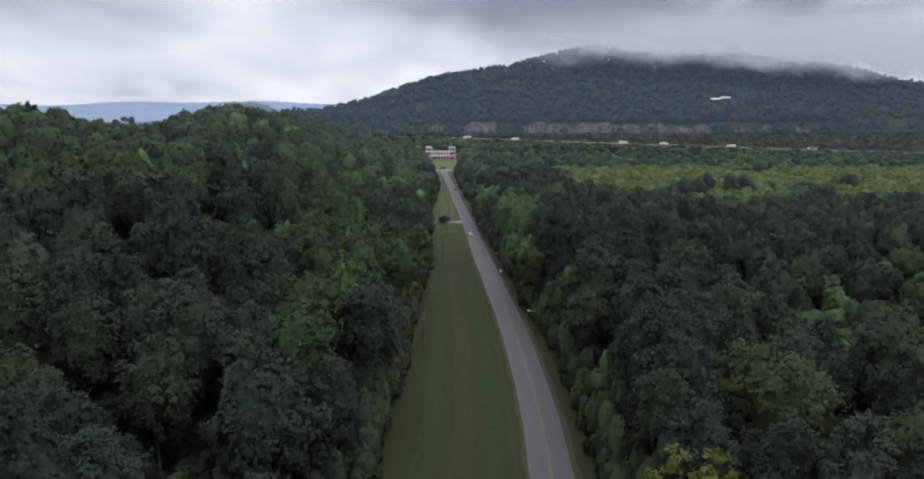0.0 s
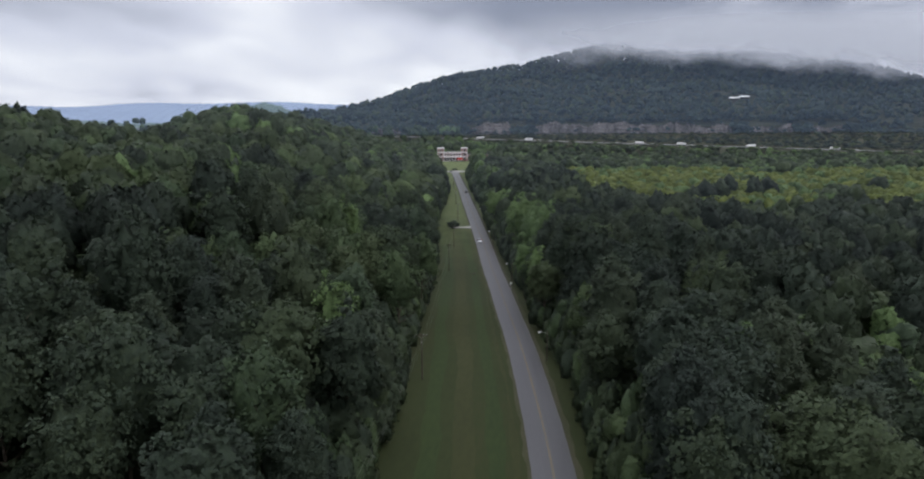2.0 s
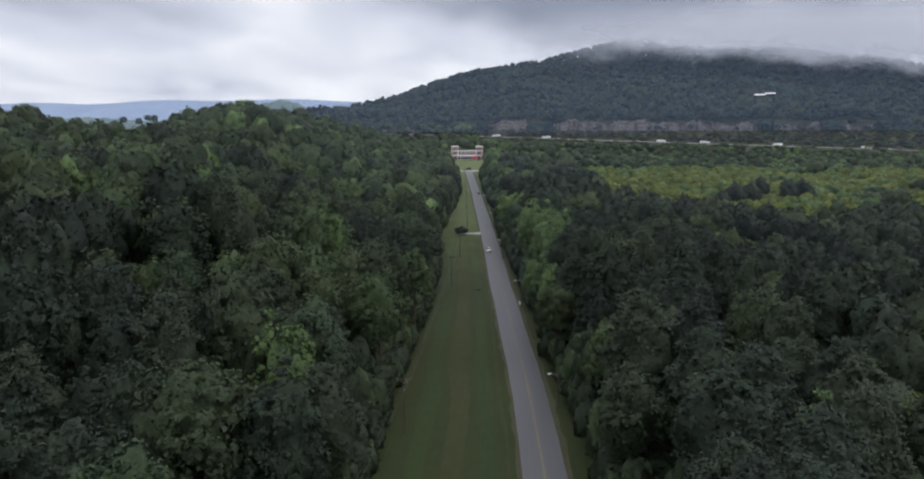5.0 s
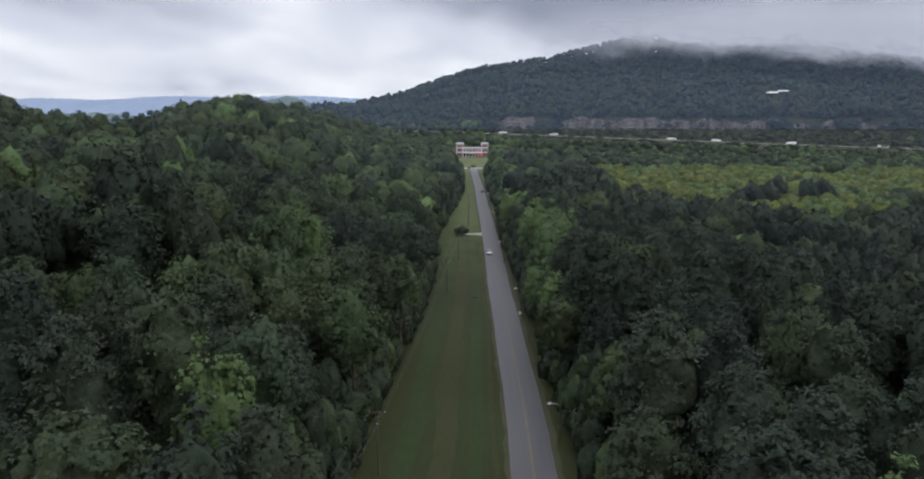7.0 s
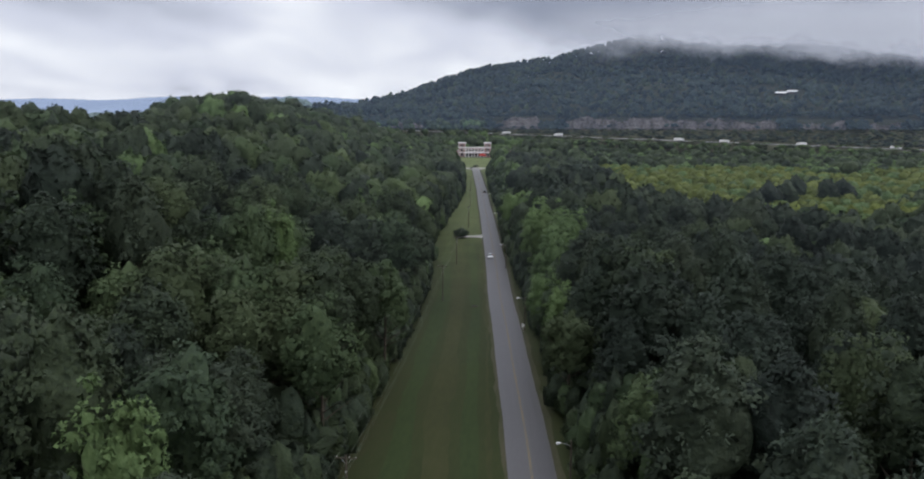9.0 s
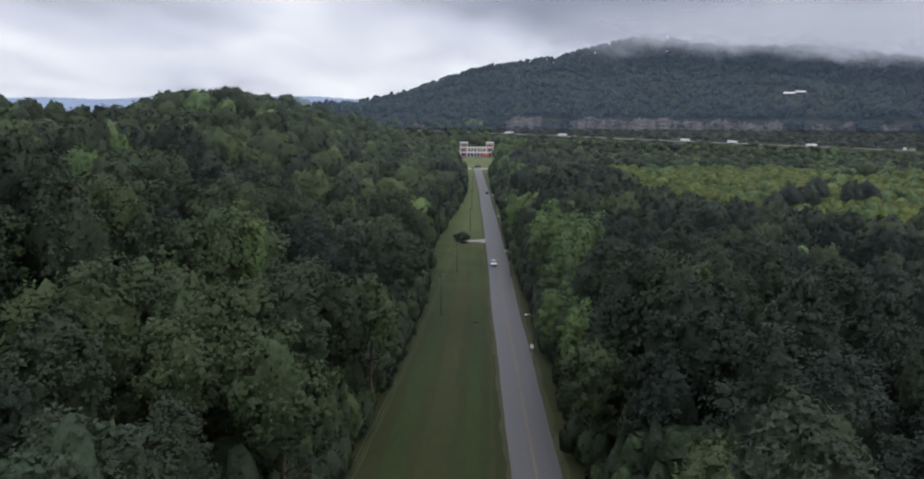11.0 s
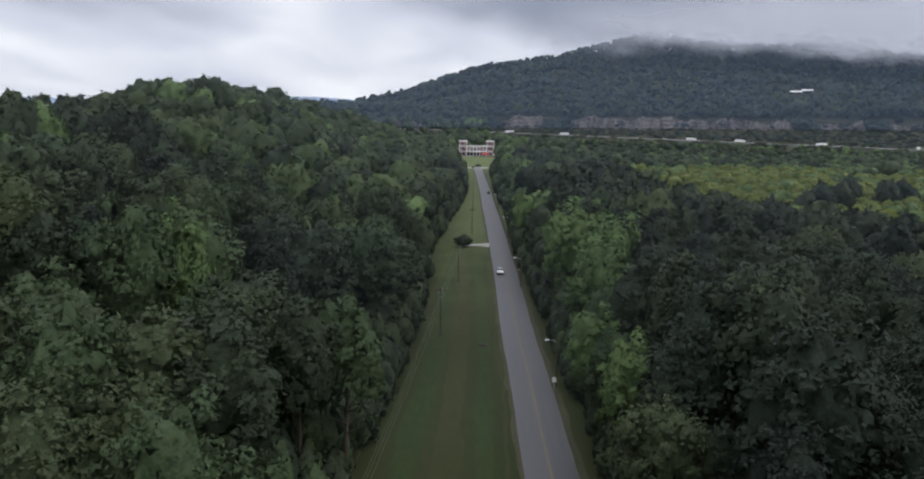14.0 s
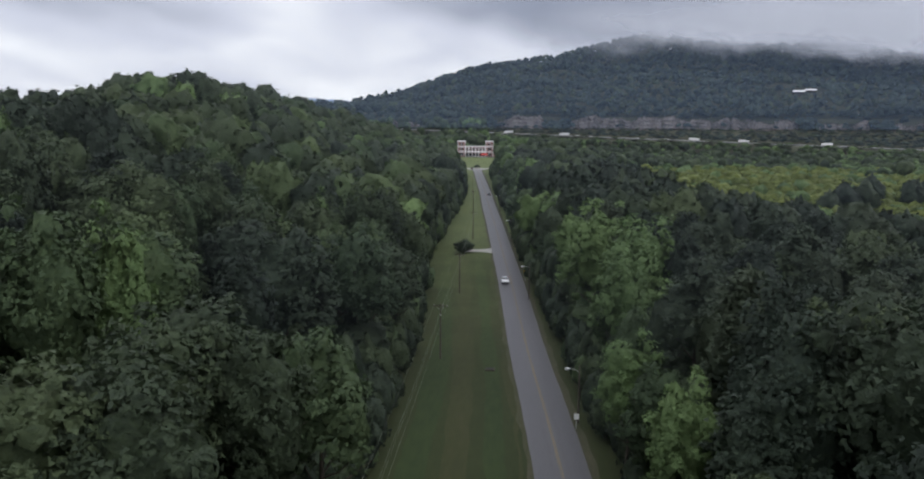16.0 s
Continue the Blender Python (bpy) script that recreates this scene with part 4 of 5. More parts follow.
def dead_tree(x, y, h, seed):
    g = np.random.default_rng(seed)
    d = empty("dead_tree", pose(x, y, float(ground_z(x, y)) - 0.2, 0, 0, g.uniform(0, 360)), "bare dead tree with pale forked branches", "tree", "dead trees in the wood")
    tv, tf = trunk_arrays(g, h, 0.22, 0, 3.0)
    mesh_part("trunk", tri_mesh("dead_trunk", tv, tf, [M_PALEBARK], smooth=True), d)
    for i in range(8):
        t, a = g.uniform(0.5, 0.86), i * 2.4 + g.uniform(-0.4, 0.4)
        base = np.array([0, 0, h * 0.86 * t])
        out = np.array([math.cos(a), math.sin(a), 0]) * g.uniform(1.6, 3.6)
        tip = base + out + np.array([0, 0, h * g.uniform(0.12, 0.24)])
        mid = base + out * 0.5 + np.array([0, 0, h * 0.06]) + g.normal(size=3) * 0.2
        side = mid + out * 0.3 + np.array([g.normal() * 1.2, g.normal() * 1.2, 1.6])
        v, f = join(tube_arrays([base, mid, tip], [0.07, 0.05, 0.015], 5), tube_arrays([mid, side], [0.035, 0.012], 4))
        mesh_part("branch", tri_mesh("dead_branch", v, f, [M_PALEBARK]), d)


for i, (x, y, h) in enumerate(((-36, 183, 24), (-47, 208, 25), (-66, 178, 24))):
    dead_tree(x, y, h, 50 + i)

# ---- the road's fittings ----
for off in (-0.16, 0.04):
    ribbon("centre_line", RY, road_x(RY) + off, road_x(RY) + off + 0.11, 0.066, M_YLINE, "faded yellow line along the road's middle", "road marking")
for side in (-1.75, 1.55):
    for d in (-0.75, 0.75):
        ribbon("wheel_track", RY, road_x(RY) + side + d - 0.28 + uneven, road_x(RY) + side + d + 0.28 + uneven, 0.0645, M_TRACK,
               "darker wheel track worn into the asphalt", "road surface")


def side_drive():
    y = np.linspace(0, 1, 10)
    v = []
    for t in y:
        x = road_x(372) - 3.0 - t * 9.5
        flare = 2.1 + 3.2 * (1 - t) ** 5
        yc = 371.0 - t * 1.5
        z = float(ground_z(road_x(372), 372)) + 0.055
        v += [(x, yc - flare, z), (x, yc + flare, z), (x, yc + flare, z - 0.15), (x, yc - flare, z - 0.15)]
    f = []
    for i in range(9):
        a, b = 4 * i, 4 * i + 4
        f += [(a, a + 1, b + 1, b), (a + 1, a + 2, b + 2, b + 1), (a + 3, a, b, b + 3)]
    tagged(new("driveway", tri_mesh("driveway", v, f, [M_CONCRETE])), "pale concrete driveway joining the road", "driveway", kind="structure")


side_drive()


def loop_drive():
    """The drive that crosses the head of the road before the school."""
    v, f = [], []
    xs = np.linspace(-84, -36, 25)
    for x in xs:
        yc = 748 + 0.10 * (-60 - x) * -1 + 0.006 * (x + 60) ** 2
        z = float(ground_z(x, yc)) + 0.09
        v += [(x, yc - 6.5, z), (x, yc + 6.0, z)]
    for i in range(len(xs) - 1):
        f.append((2 * i, 2 * i + 2, 2 * i + 3, 2 * i + 1))
    tagged(new("school_drive", tri_mesh("school_drive", v, f, [M_CONCRETE])), "pale drive crossing before the school lawn", "drive", kind="structure")


loop_drive()


def drive_mouth():
    """Where the road opens into the school drive."""
    v, f = [], []
    ys = np.linspace(722, 746, 9)
    for y in ys:
        w = RW + 7.5 * ((y - 722) / 24) ** 2.2
        x, z = float(road_x(y)), float(ground_z(road_x(y), y)) + 0.075
        v += [(x - w, y, z), (x + w, y, z)]
    for i in range(len(ys) - 1):
        f.append((2 * i, 2 * i + 1, 2 * i + 3, 2 * i + 2))
    tagged(new("drive_mouth", tri_mesh("drive_mouth", v, f, [M_ASPHALT])), "widened asphalt where the road meets the drive", "drive", kind="structure")


drive_mouth()


def planter():
    p = empty("planter", pose(-60.0, 750.5, float(ground_z(-60, 750)) + 0.06), "round kerbed planting bed with dark clipped shrubs", "planter")
    bm = bmesh.new()
    bmesh.ops.create_cone(bm, cap_ends=True, segments=28, radius1=3.4, radius2=3.2, depth=0.5, matrix=Matrix.Translation((0, 0, 0.25)))
    part("kerb", bm, M_CONCRETE, p)
    g = np.random.default_rng(4)
    for x, y, r in ((-1.5, 0.2, 1.2), (0.2, -0.4, 1.4), (1.6, 0.3, 1.1)):
        v, f, nr = broad_crown(g, r * 1.9, r, 10, 40, 0.3, low=0.0)
        mesh_part("shrub", tri_mesh("shrub", v + np.array([x, y, 0.4]), f, [M_DARK], smooth=True, normals=nr), p)


planter()


def bush():
    g = np.random.default_rng(12)
    x, y = -28.6, 366.3
    b = empty("bush", pose(x, y, float(ground_z(x, y)) - 0.1), "large dark rounded evergreen bush beside the driveway", "bush")
    v, f, nr = broad_crown(g, 3.6, 2.9, 46, 60, 0.30, low=0.0)
    mesh_part("foliage", tri_mesh("foliage", v, f, [M_DARK], smooth=True, normals=nr), b)
    tv, tf = tube_arrays([(0, 0, -0.2), (0.1, 0, 0.8), (0, 0, 1.6)], [0.2, 0.15, 0.08], 7)
    mesh_part("stem", tri_mesh("stem", tv, tf, [M_BARK], smooth=True), b)


bush()

# ---- power line ----
POLES = [(-19.0, 52.0), (-17.2, 156.4), (-21.6, 264.2), (-23.9, 312.3), (-28.6, 393.0), (-36.0, 470.0), (-45.0, 560.0)]
ARM, POLE_H = 1.1, 9.6


def pole_turn(i):
    a, b = POLES[max(i - 1, 0)], POLES[min(i + 1, len(POLES) - 1)]
    return math.atan2(-(b[0] - a[0]), b[1] - a[1])


def utility_pole(i):
    x, y = POLES[i]
    p = empty("utility_pole", Matrix.LocRotScale((x, y, float(ground_z(road_x(y), y)) - 0.4), Euler((0, 0, pole_turn(i))), None),
              "weathered wooden utility pole standing in the grass strip", "utility pole", "poles of the power line")
    part("pole", tube_bm([(0, 0, 0), (0.01, 0, 4), (0, 0.01, POLE_H + 0.4)], [0.17, 0.145, 0.11], 9), M_WOODPOLE, p)
    part("crossarm", boxed(-ARM - 0.12, ARM + 0.12, 0.10, 0.21, POLE_H - 0.12, POLE_H + 0.02, 0.015), M_WOODPOLE, p)
    for s in (-1, 1):
        part("brace", tube_bm([(s * 0.62, 0.155, POLE_H - 0.10), (0, 0.12, POLE_H - 0.72)], [0.02, 0.02], 5), M_STEEL, p)
    for q in (-ARM, 0.35, ARM):
        part("insulator", tube_bm([(q, 0.155, POLE_H), (q, 0.155, POLE_H + 0.08), (q, 0.155, POLE_H + 0.18)], [0.04, 0.07, 0.035], 9), M_STEEL, p, "grey porcelain insulator")
    part("neutral_bracket", boxed(-0.06, 0.06, -0.30, -0.10, POLE_H - 1.6, POLE_H - 1.45, 0.01), M_STEEL, p)


for i in range(len(POLES)):
    utility_pole(i)


def wire(q, h, name, label):
    pts = []
    for i in range(len(POLES)):
        (x, y), a = POLES[i], pole_turn(i)
        dy = 0.155 if q is not None else -0.3
        qq = q or 0.0
        pts.append(np.array([x + qq * math.cos(a) - dy * math.sin(a), y + qq * math.sin(a) + dy * math.cos(a), float(ground_z(road_x(y), y)) - 0.4 + h]))
    line = []
    for a, b in zip(pts, pts[1:]):
        span = np.linalg.norm(b - a)
        for t in np.linspace(0, 1, 13)[:-1]:
            line.append(a + (b - a) * t - np.array([0, 0, 4 * span * span / 9000 * t * (1 - t)]))
    line.append(pts[-1])
    tv, tf = tube_arrays(line, [0.011] * len(line), 4)
    tagged(new(name, tri_mesh(name, tv, tf, [M_WIRE])), label, "power line", "wires of the power line")


for q in (-ARM, 0.35, ARM):
    wire(q, POLE_H + 0.19, "power_wire", "thin pale aluminium wire strung between the poles")
wire(None, POLE_H - 1.5, "power_wire", "thin pale neutral wire strung below the crossarms")


def street_lamp(x, y, reach, h):
    """A wooden pole by the road with an arm and a lamp head over the verge."""
    p = empty("street_lamp", pose(x, y, float(ground_z(road_x(y), y)) - 0.3), "street lamp with a pale head on a wooden pole", "street lamp", "lamps along the road")
    part("pole", tube_bm([(0, 0, 0), (0.02, 0, 3.5), (0, 0, h + 0.6)], [0.15, 0.13, 0.10], 9), M_WOODPOLE, p)
    part("arm", tube_bm([(0, 0, h - 0.25), (-reach * 0.35, 0, h + 0.12), (-reach + 0.25, 0, h + 0.18)], [0.035, 0.03, 0.03], 6), M_STEEL, p)
    bm = bmesh.new()
    bmesh.ops.create_uvsphere(bm, u_segments=14, v_segments=8, radius=1.0)
    bmesh.ops.scale(bm, vec=(0.40, 0.17, 0.11), verts=bm.verts)
    bmesh.ops.translate(bm, vec=(-reach - 0.05, 0, h + 0.22), verts=bm.verts)
    head = part("lamp_head", bm, M_STEEL, p, "pale grey lamp head")
    bm = bmesh.new()
    bmesh.ops.create_uvsphere(bm, u_segments=12, v_segments=6, radius=1.0)
    bmesh.ops.scale(bm, vec=(0.26, 0.16, 0.12), verts=bm.verts)
    bmesh.ops.translate(bm, vec=(-reach - 0.15, 0, h + 0.12), verts=bm.verts)
    part("lens", bm, M_LAMP, head)


for x, y, reach, h in ((16.6, 103, 1.5, 6.6), (8.3, 169, 1.5, 6.6), (0.4, 240, 1.5, 7.6), (-7.6, 308, 1.5, 7.8), (-15.2, 388, 1.5, 7.5), (-24.0, 470, 1.5, 7.5)):
    street_lamp(x, y, reach, h)


def road_sign(x, y, shape):
    z = float(ground_z(road_x(y), y))
    if shape == "diamond":
        s = empty("road_sign", pose(x, y, z - 0.2), "yellow diamond warning sign on a steel post", "road sign")
        part("post", tube_bm([(0, 0, 0), (0, 0, 2.75)], [0.035, 0.035], 6), M_STEEL, s)
        bm = boxed(-0.42, 0.42, -0.012, 0.012, -0.42, 0.42, 0.006)
        bmesh.ops.rotate(bm, cent=(0, 0, 0), matrix=Matrix.Rotation(math.pi / 4, 3, "Y"), verts=bm.verts)
        bmesh.ops.translate(bm, vec=(0, -0.05, 2.25), verts=bm.verts)
        part("panel", bm, M_YELLOWSIGN, s, "yellow diamond panel")
    else:
        s = empty("road_sign", pose(x, y, z - 0.2), "small white sign on a steel post beside the verge", "road sign")
        part("post", tube_bm([(0, 0, 0), (0, 0, 2.35)], [0.035, 0.035], 6), M_STEEL, s)
        part("panel", boxed(-0.32, 0.32, -0.06, -0.035, 1.55, 2.3, 0.006), M_WHITE, s, "white rectangular panel")


road_sign(-9.0, 329.4, "diamond")
road_sign(0.1, 238.0, "plain")


def drain():
    # a dark block stands in for a shaded dip in the grass
    d = empty("dip_block", pose(-12.8, 259.5, -0.05), "low dark block standing in for a shaded dip in the grass", "drain")
    bm = boxed(-0.75, 0.75, -0.6, 0.6, 0, 0.28, 0.04)
    part("kerb", bm, M_DARKBROWN, d)
    part("dark_top", boxed(-0.55, 0.55, -0.42, 0.42, 0.285, 0.31, 0.01), M_RUBBER, d, "dark top of the block")


drain()


# ---- vehicles ----
def car(x, y, turn, paint, label):
    c = empty("car", Matrix.LocRotScale((x, y, float(ground_z(road_x(y) if y < 746 else x, y)) + 0.066), Euler((0, 0, turn)), None), label, "car", "cars on the road")
    bm = bmesh.new()
    prof = [(-2.25, 0.35), (-2.28, 0.75), (-2.05, 0.95), (-1.25, 1.00), (1.05, 1.02), (2.05, 0.86), (2.28, 0.68), (2.25, 0.35)]
    sides = []
    for s in (-0.88, 0.88):
        sides.append([bm.verts.new((s * (0.94 if z > 0.9 else 1.0), yy, z)) for yy, z in prof])
    bm.faces.new(sides[0])
    bm.faces.new(sides[1][::-1])
    for i in range(len(prof)):
        j = (i + 1) % len(prof)
        bm.faces.new((sides[0][i], sides[1][i], sides[1][j], sides[0][j]))
    bmesh.ops.recalc_face_normals(bm, faces=bm.faces)
    bmesh.ops.bevel(bm, geom=list(bm.edges), offset=0.05, segments=2, affect="EDGES")
    part("body", bm, paint, c)
    bm = bmesh.new()
    lo = [bm.verts.new(p) for p in ((-0.80, -1.75, 0.97), (0.80, -1.75, 0.97), (0.80, 1.15, 1.0), (-0.80, 1.15, 1.0))]
    hi = [bm.verts.new(p) for p in ((-0.62, -1.15, 1.42), (0.62, -1.15, 1.42), (0.62, 0.35, 1.42), (-0.62, 0.35, 1.42))]
    for i in range(4):
        bm.faces.new((lo[i], lo[(i + 1) % 4], hi[(i + 1) % 4], hi[i]))
    bm.faces.new(hi)
    bmesh.ops.recalc_face_normals(bm, faces=bm.faces)
    part("window", bm, M_GLASS, c, "dark tinted glasshouse")
    part("roof", boxed(-0.63, 0.63, -1.2, 0.38, 1.40, 1.46, 0.025), paint, c)
    for sx in (-0.80, 0.80):
        for yy in (-1.40, 1.42):
            w = part("wheel", ring(bmesh.new(), sx, yy, 0.33, 0.33, 0.22), M_RUBBER, c, "black tyre")
            part("rim", ring(bmesh.new(), sx * 1.02, yy, 0.33, 0.19, 0.22), M_STEEL, w, "steel rim")
        part("headlight", boxed(sx - 0.17, sx + 0.05 if sx > 0 else sx + 0.17, 2.16, 2.28, 0.62, 0.76, 0.02), M_LAMP, c)
        part("tail_light", boxed(sx - 0.15, sx + 0.05 if sx > 0 else sx + 0.15, -2.30, -2.20, 0.72, 0.88, 0.02), M_TAIL, c, "red tail light")
    return c


def road_turn(y):
    return -math.atan2(float(road_x(y + 4) - road_x(y - 4)), 8.0)


car(float(road_x(325)) - 1.6, 325, road_turn(325) + math.pi, M_SILVER, "silver saloon car driving on the two-lane road")
car(float(road_x(545)) + 1.5, 545, road_turn(545), M_BLUECAR, "dark saloon car driving towards the school")
car(-63.5, 741.5, 0.2, M_BLUECAR, "dark car standing by the planter")
car(-41.0, 768.0, 1.4, M_SILVER, "silver car parked beside the school drive")
car(-45.5, 772.0, 1.5, M_WHITE, "white car parked beside the school drive")

# ---- school ----
def school():
    """A two-storey brick school with a square tower at either end of its front."""
    z = float(ground_z(-70, 846)) - 0.3
    s = empty("school", Matrix.LocRotScale((-70.5, 846.0, z), Euler((0, 0, radians(4.0))), None),
              "two-storey pink brick school with white bands and two towers", "school building")
    W, H, T = 17.0, 9.6, 15.2
    part("wall", boxed(-W + 7.2, W - 7.2, 1.0, 16, 0, H), M_BRICK, s)
    part("wing", boxed(W + 0.2, W + 26, 4.0, 15, 0, 6.6), M_BRICK, s, "lower brick side wing")
    part("roof", boxed(W + 0.1, W + 26.2, 3.8, 15.2, 6.6, 7.1, 0.05), M_ROOF, s, "grey flat roof edge of the wing")
    part("wing", boxed(-W - 20, -W - 0.2, 5.0, 15, 0, 6.6), M_BRICK, s, "lower brick side wing")
    part("roof", boxed(-W - 20.2, -W - 0.1, 4.8, 15.2, 6.6, 7.1, 0.05), M_ROOF, s, "grey flat roof edge of the wing")
    part("roof", boxed(-W + 7.25, W - 7.25, 1.0, 16.2, H + 0.004, H + 0.5, 0.05), M_ROOF, s)
    for zz, hh, yy in ((H - 0.1, 0.75, 0.55), (4.6, 0.6, 0.6), (0.0, 0.5, 0.7)):
        part("band", boxed(-W + 7.3, W - 7.3, yy, 0.996, zz, zz + hh, 0.03), M_WHITE, s, "white stone band")
    for sx in (-1, 1):
        c = sx * (W - 3.6)
        t = part("tower", boxed(c - 3.6, c + 3.6, 0, 8.5, 0, T - 0.9), M_BRICK, s, "square brick corner tower")
        part("cornice", boxed(c - 4.0, c + 4.0, -0.4, 8.9, T - 0.9, T, 0.08), M_WHITE, t, "white tower cornice")
        part("cornice", boxed(c - 3.85, c + 3.85, -0.25, -0.004, H - 0.1, H + 0.65, 0.04), M_WHITE, t)
        part("cornice", boxed(c - 3.85, c + 3.85, -0.25, -0.004, 4.6, 5.2, 0.04), M_WHITE, t)
        for q in (-3.45, 3.45):
            part("quoin", boxed(c + q - 0.20, c + q + 0.20, -0.16, -0.004, 0, T - 0.9, 0.03), M_WHITE, t, "white corner strip")
        for zz, hh, ww in ((11.0, 2.2, 1.2), (6.1, 2.7, 1.5), (1.1, 2.9, 1.5)):
            w = part("window", boxed(c - ww - 0.14, c + ww + 0.14, -0.14, -0.006, zz - 0.14, zz + hh + 0.14, 0.03), M_WHITE, t, "white window surround")
            part("pane", boxed(c - ww, c - 0.08, -0.15, -0.10, zz, zz + hh), M_GLASS, w)
            part("pane", boxed(c + 0.08, c + ww, -0.15, -0.10, zz, zz + hh), M_GLASS, w)
    n = 6
    step = (2 * W - 14.6) / n
    for i in range(n):
        c = -W + 7.3 + step * (i + 0.5)
        w = part("window", boxed(c - 0.98, c + 0.98, 0.72, 0.992, 5.8, 8.5, 0.03), M_WHITE, s, "white framed upper window")
        part("pane", boxed(c - 0.86, c - 0.05, 0.66, 0.73, 5.92, 8.38), M_GLASS, w)
        part("pane", boxed(c + 0.05, c + 0.86, 0.66, 0.73, 5.92, 8.38), M_GLASS, w)
        part("door" if i in (2, 3) else "window", boxed(c - 1.2, c + 1.2, 0.80, 0.99, 0.52, 3.9, 0.02), M_GLASS, s, "dark glazed opening under the portico")
    for i in range(n + 1):
        c = -W + 7.3 + step * i
        part("pilaster", boxed(c - 0.28 + 0.3 * (i == 0) - 0.3 * (i == n), c + 0.28 + 0.3 * (i == 0) - 0.3 * (i == n), 0.70, 0.99, 5.22, 9.48, 0.03), M_WHITE, s, "white flat pilaster")
        bm = bmesh.new()
        bmesh.ops.create_cone(bm, cap_ends=True, segments=14, radius1=0.36, radius2=0.30, depth=4.2, matrix=Matrix.Translation((c, -1.9, 2.3)))
        part("column", bm, M_WHITE, s, "white round portico column")
    part("portico_roof", boxed(-W + 6.9, W - 6.9, -2.6, 0.54, 4.42, 4.98, 0.05), M_WHITE, s, "white flat portico roof")
    part("steps", boxed(-5, 5, -4.0, -2.65, 0.0, 0.35, 0.05), M_CONCRETE, s)
    for i, x in enumerate(np.linspace(W + 3, W + 24, 7)):
        part("window", boxed(x - 1.1, x + 1.1, 3.9, 3.996, 1.2, 3.6, 0.02), M_GLASS, s, "dark window of the wing")
        part("window", boxed(-x - 1.1 if x < W + 19 else -x, -x + 1.1, 4.9, 4.996, 1.2, 3.6, 0.02), M_GLASS, s, "dark window of the wing")


school()


def awning():
    z = float(ground_z(-60, 838)) - 0.05
    a = empty("canopy_tent", pose(-61.5, 838.5, z, 0, 0, 4), "red canopy tent standing before the school", "canopy tent")
    bm = bmesh.new()
    lo = [bm.verts.new((sx * 3.4, sy * 1.8, 2.5)) for sx, sy in ((-1, -1), (1, -1), (1, 1), (-1, 1))]
    hi = [bm.verts.new((sx * 2.4, 0, 3.5)) for sx in (-1, 1)]
    bm.faces.new((lo[0], lo[1], hi[1], hi[0]))
    bm.faces.new((lo[2], lo[3], hi[0], hi[1]))
    bm.faces.new((lo[1], lo[2], hi[1]))
    bm.faces.new((lo[3], lo[0], hi[0]))
    low = [bm.verts.new((v.co.x, v.co.y, 1.7)) for v in lo]
    for i in range(4):
        bm.faces.new((lo[i], low[i], low[(i + 1) % 4], lo[(i + 1) % 4]))
    part("canopy", bm, M_RED, a, "red fabric canopy")
    for sx in (-3.3, 3.3):
        for sy in (-1.7, 1.7):
            part("leg", tube_bm([(sx, sy, 0), (sx, sy, 2.5)], [0.05, 0.05], 6), M_STEEL, a)


awning()


def flagpole(x, y):
    p = empty("flagpole", pose(x, y, float(ground_z(x, y)) - 0.1), "slender grey flagpole on the school lawn", "flagpole", "flagpoles on the lawn")
    part("pole", tube_bm([(0, 0, 0), (0, 0, 9)], [0.08, 0.05], 8), M_STEEL, p)
    bm = bmesh.new()
    bmesh.ops.create_uvsphere(bm, u_segments=8, v_segments=6, radius=0.12)
    bmesh.ops.translate(bm, vec=(0, 0, 9.08), verts=bm.verts)
    part("finial", bm, M_STEEL, p)


flagpole(-45, 757)
flagpole(-41.5, 757.5)


# ---- highway at the mountain's foot ----
def highway():
    xs = np.arange(-900, 1300, 10.0)

    def strip(name, a, b, lift, mat, label, category):
        v, f = [], []
        for x in xs:
            y, z = float(highway_y(x)), float(highway_z(x)) + lift
            v += [(x, y + a, z), (x, y + b, z), (x, y + b, z - 0.4), (x, y + a, z - 0.4)]
        for i in range(len(xs) - 1):
            p, q = 4 * i, 4 * i + 4
            f += [(p, q, q + 1, p + 1), (p + 3, q + 3, q, p), (p + 1, q + 1, q + 2, p + 2)]
        tagged(new(name, tri_mesh(name, v, f, [mat])), label, category, kind="structure")

    strip("highway", -12.0, -1.2, 0.25, M_HIGHWAY, "grey concrete carriageway of the highway", "highway")
    strip("highway", 1.2, 12.0, 0.25, M_HIGHWAY, "grey concrete carriageway of the highway", "highway")
    strip("median_barrier", -0.3, 0.3, 1.05, M_HIGHWAY, "long concrete barrier between the carriageways", "barrier")
    strip("crash_barrier", -13.0, -12.6, 0.95, M_STEEL, "long steel crash barrier beside the highway", "barrier")


highway()


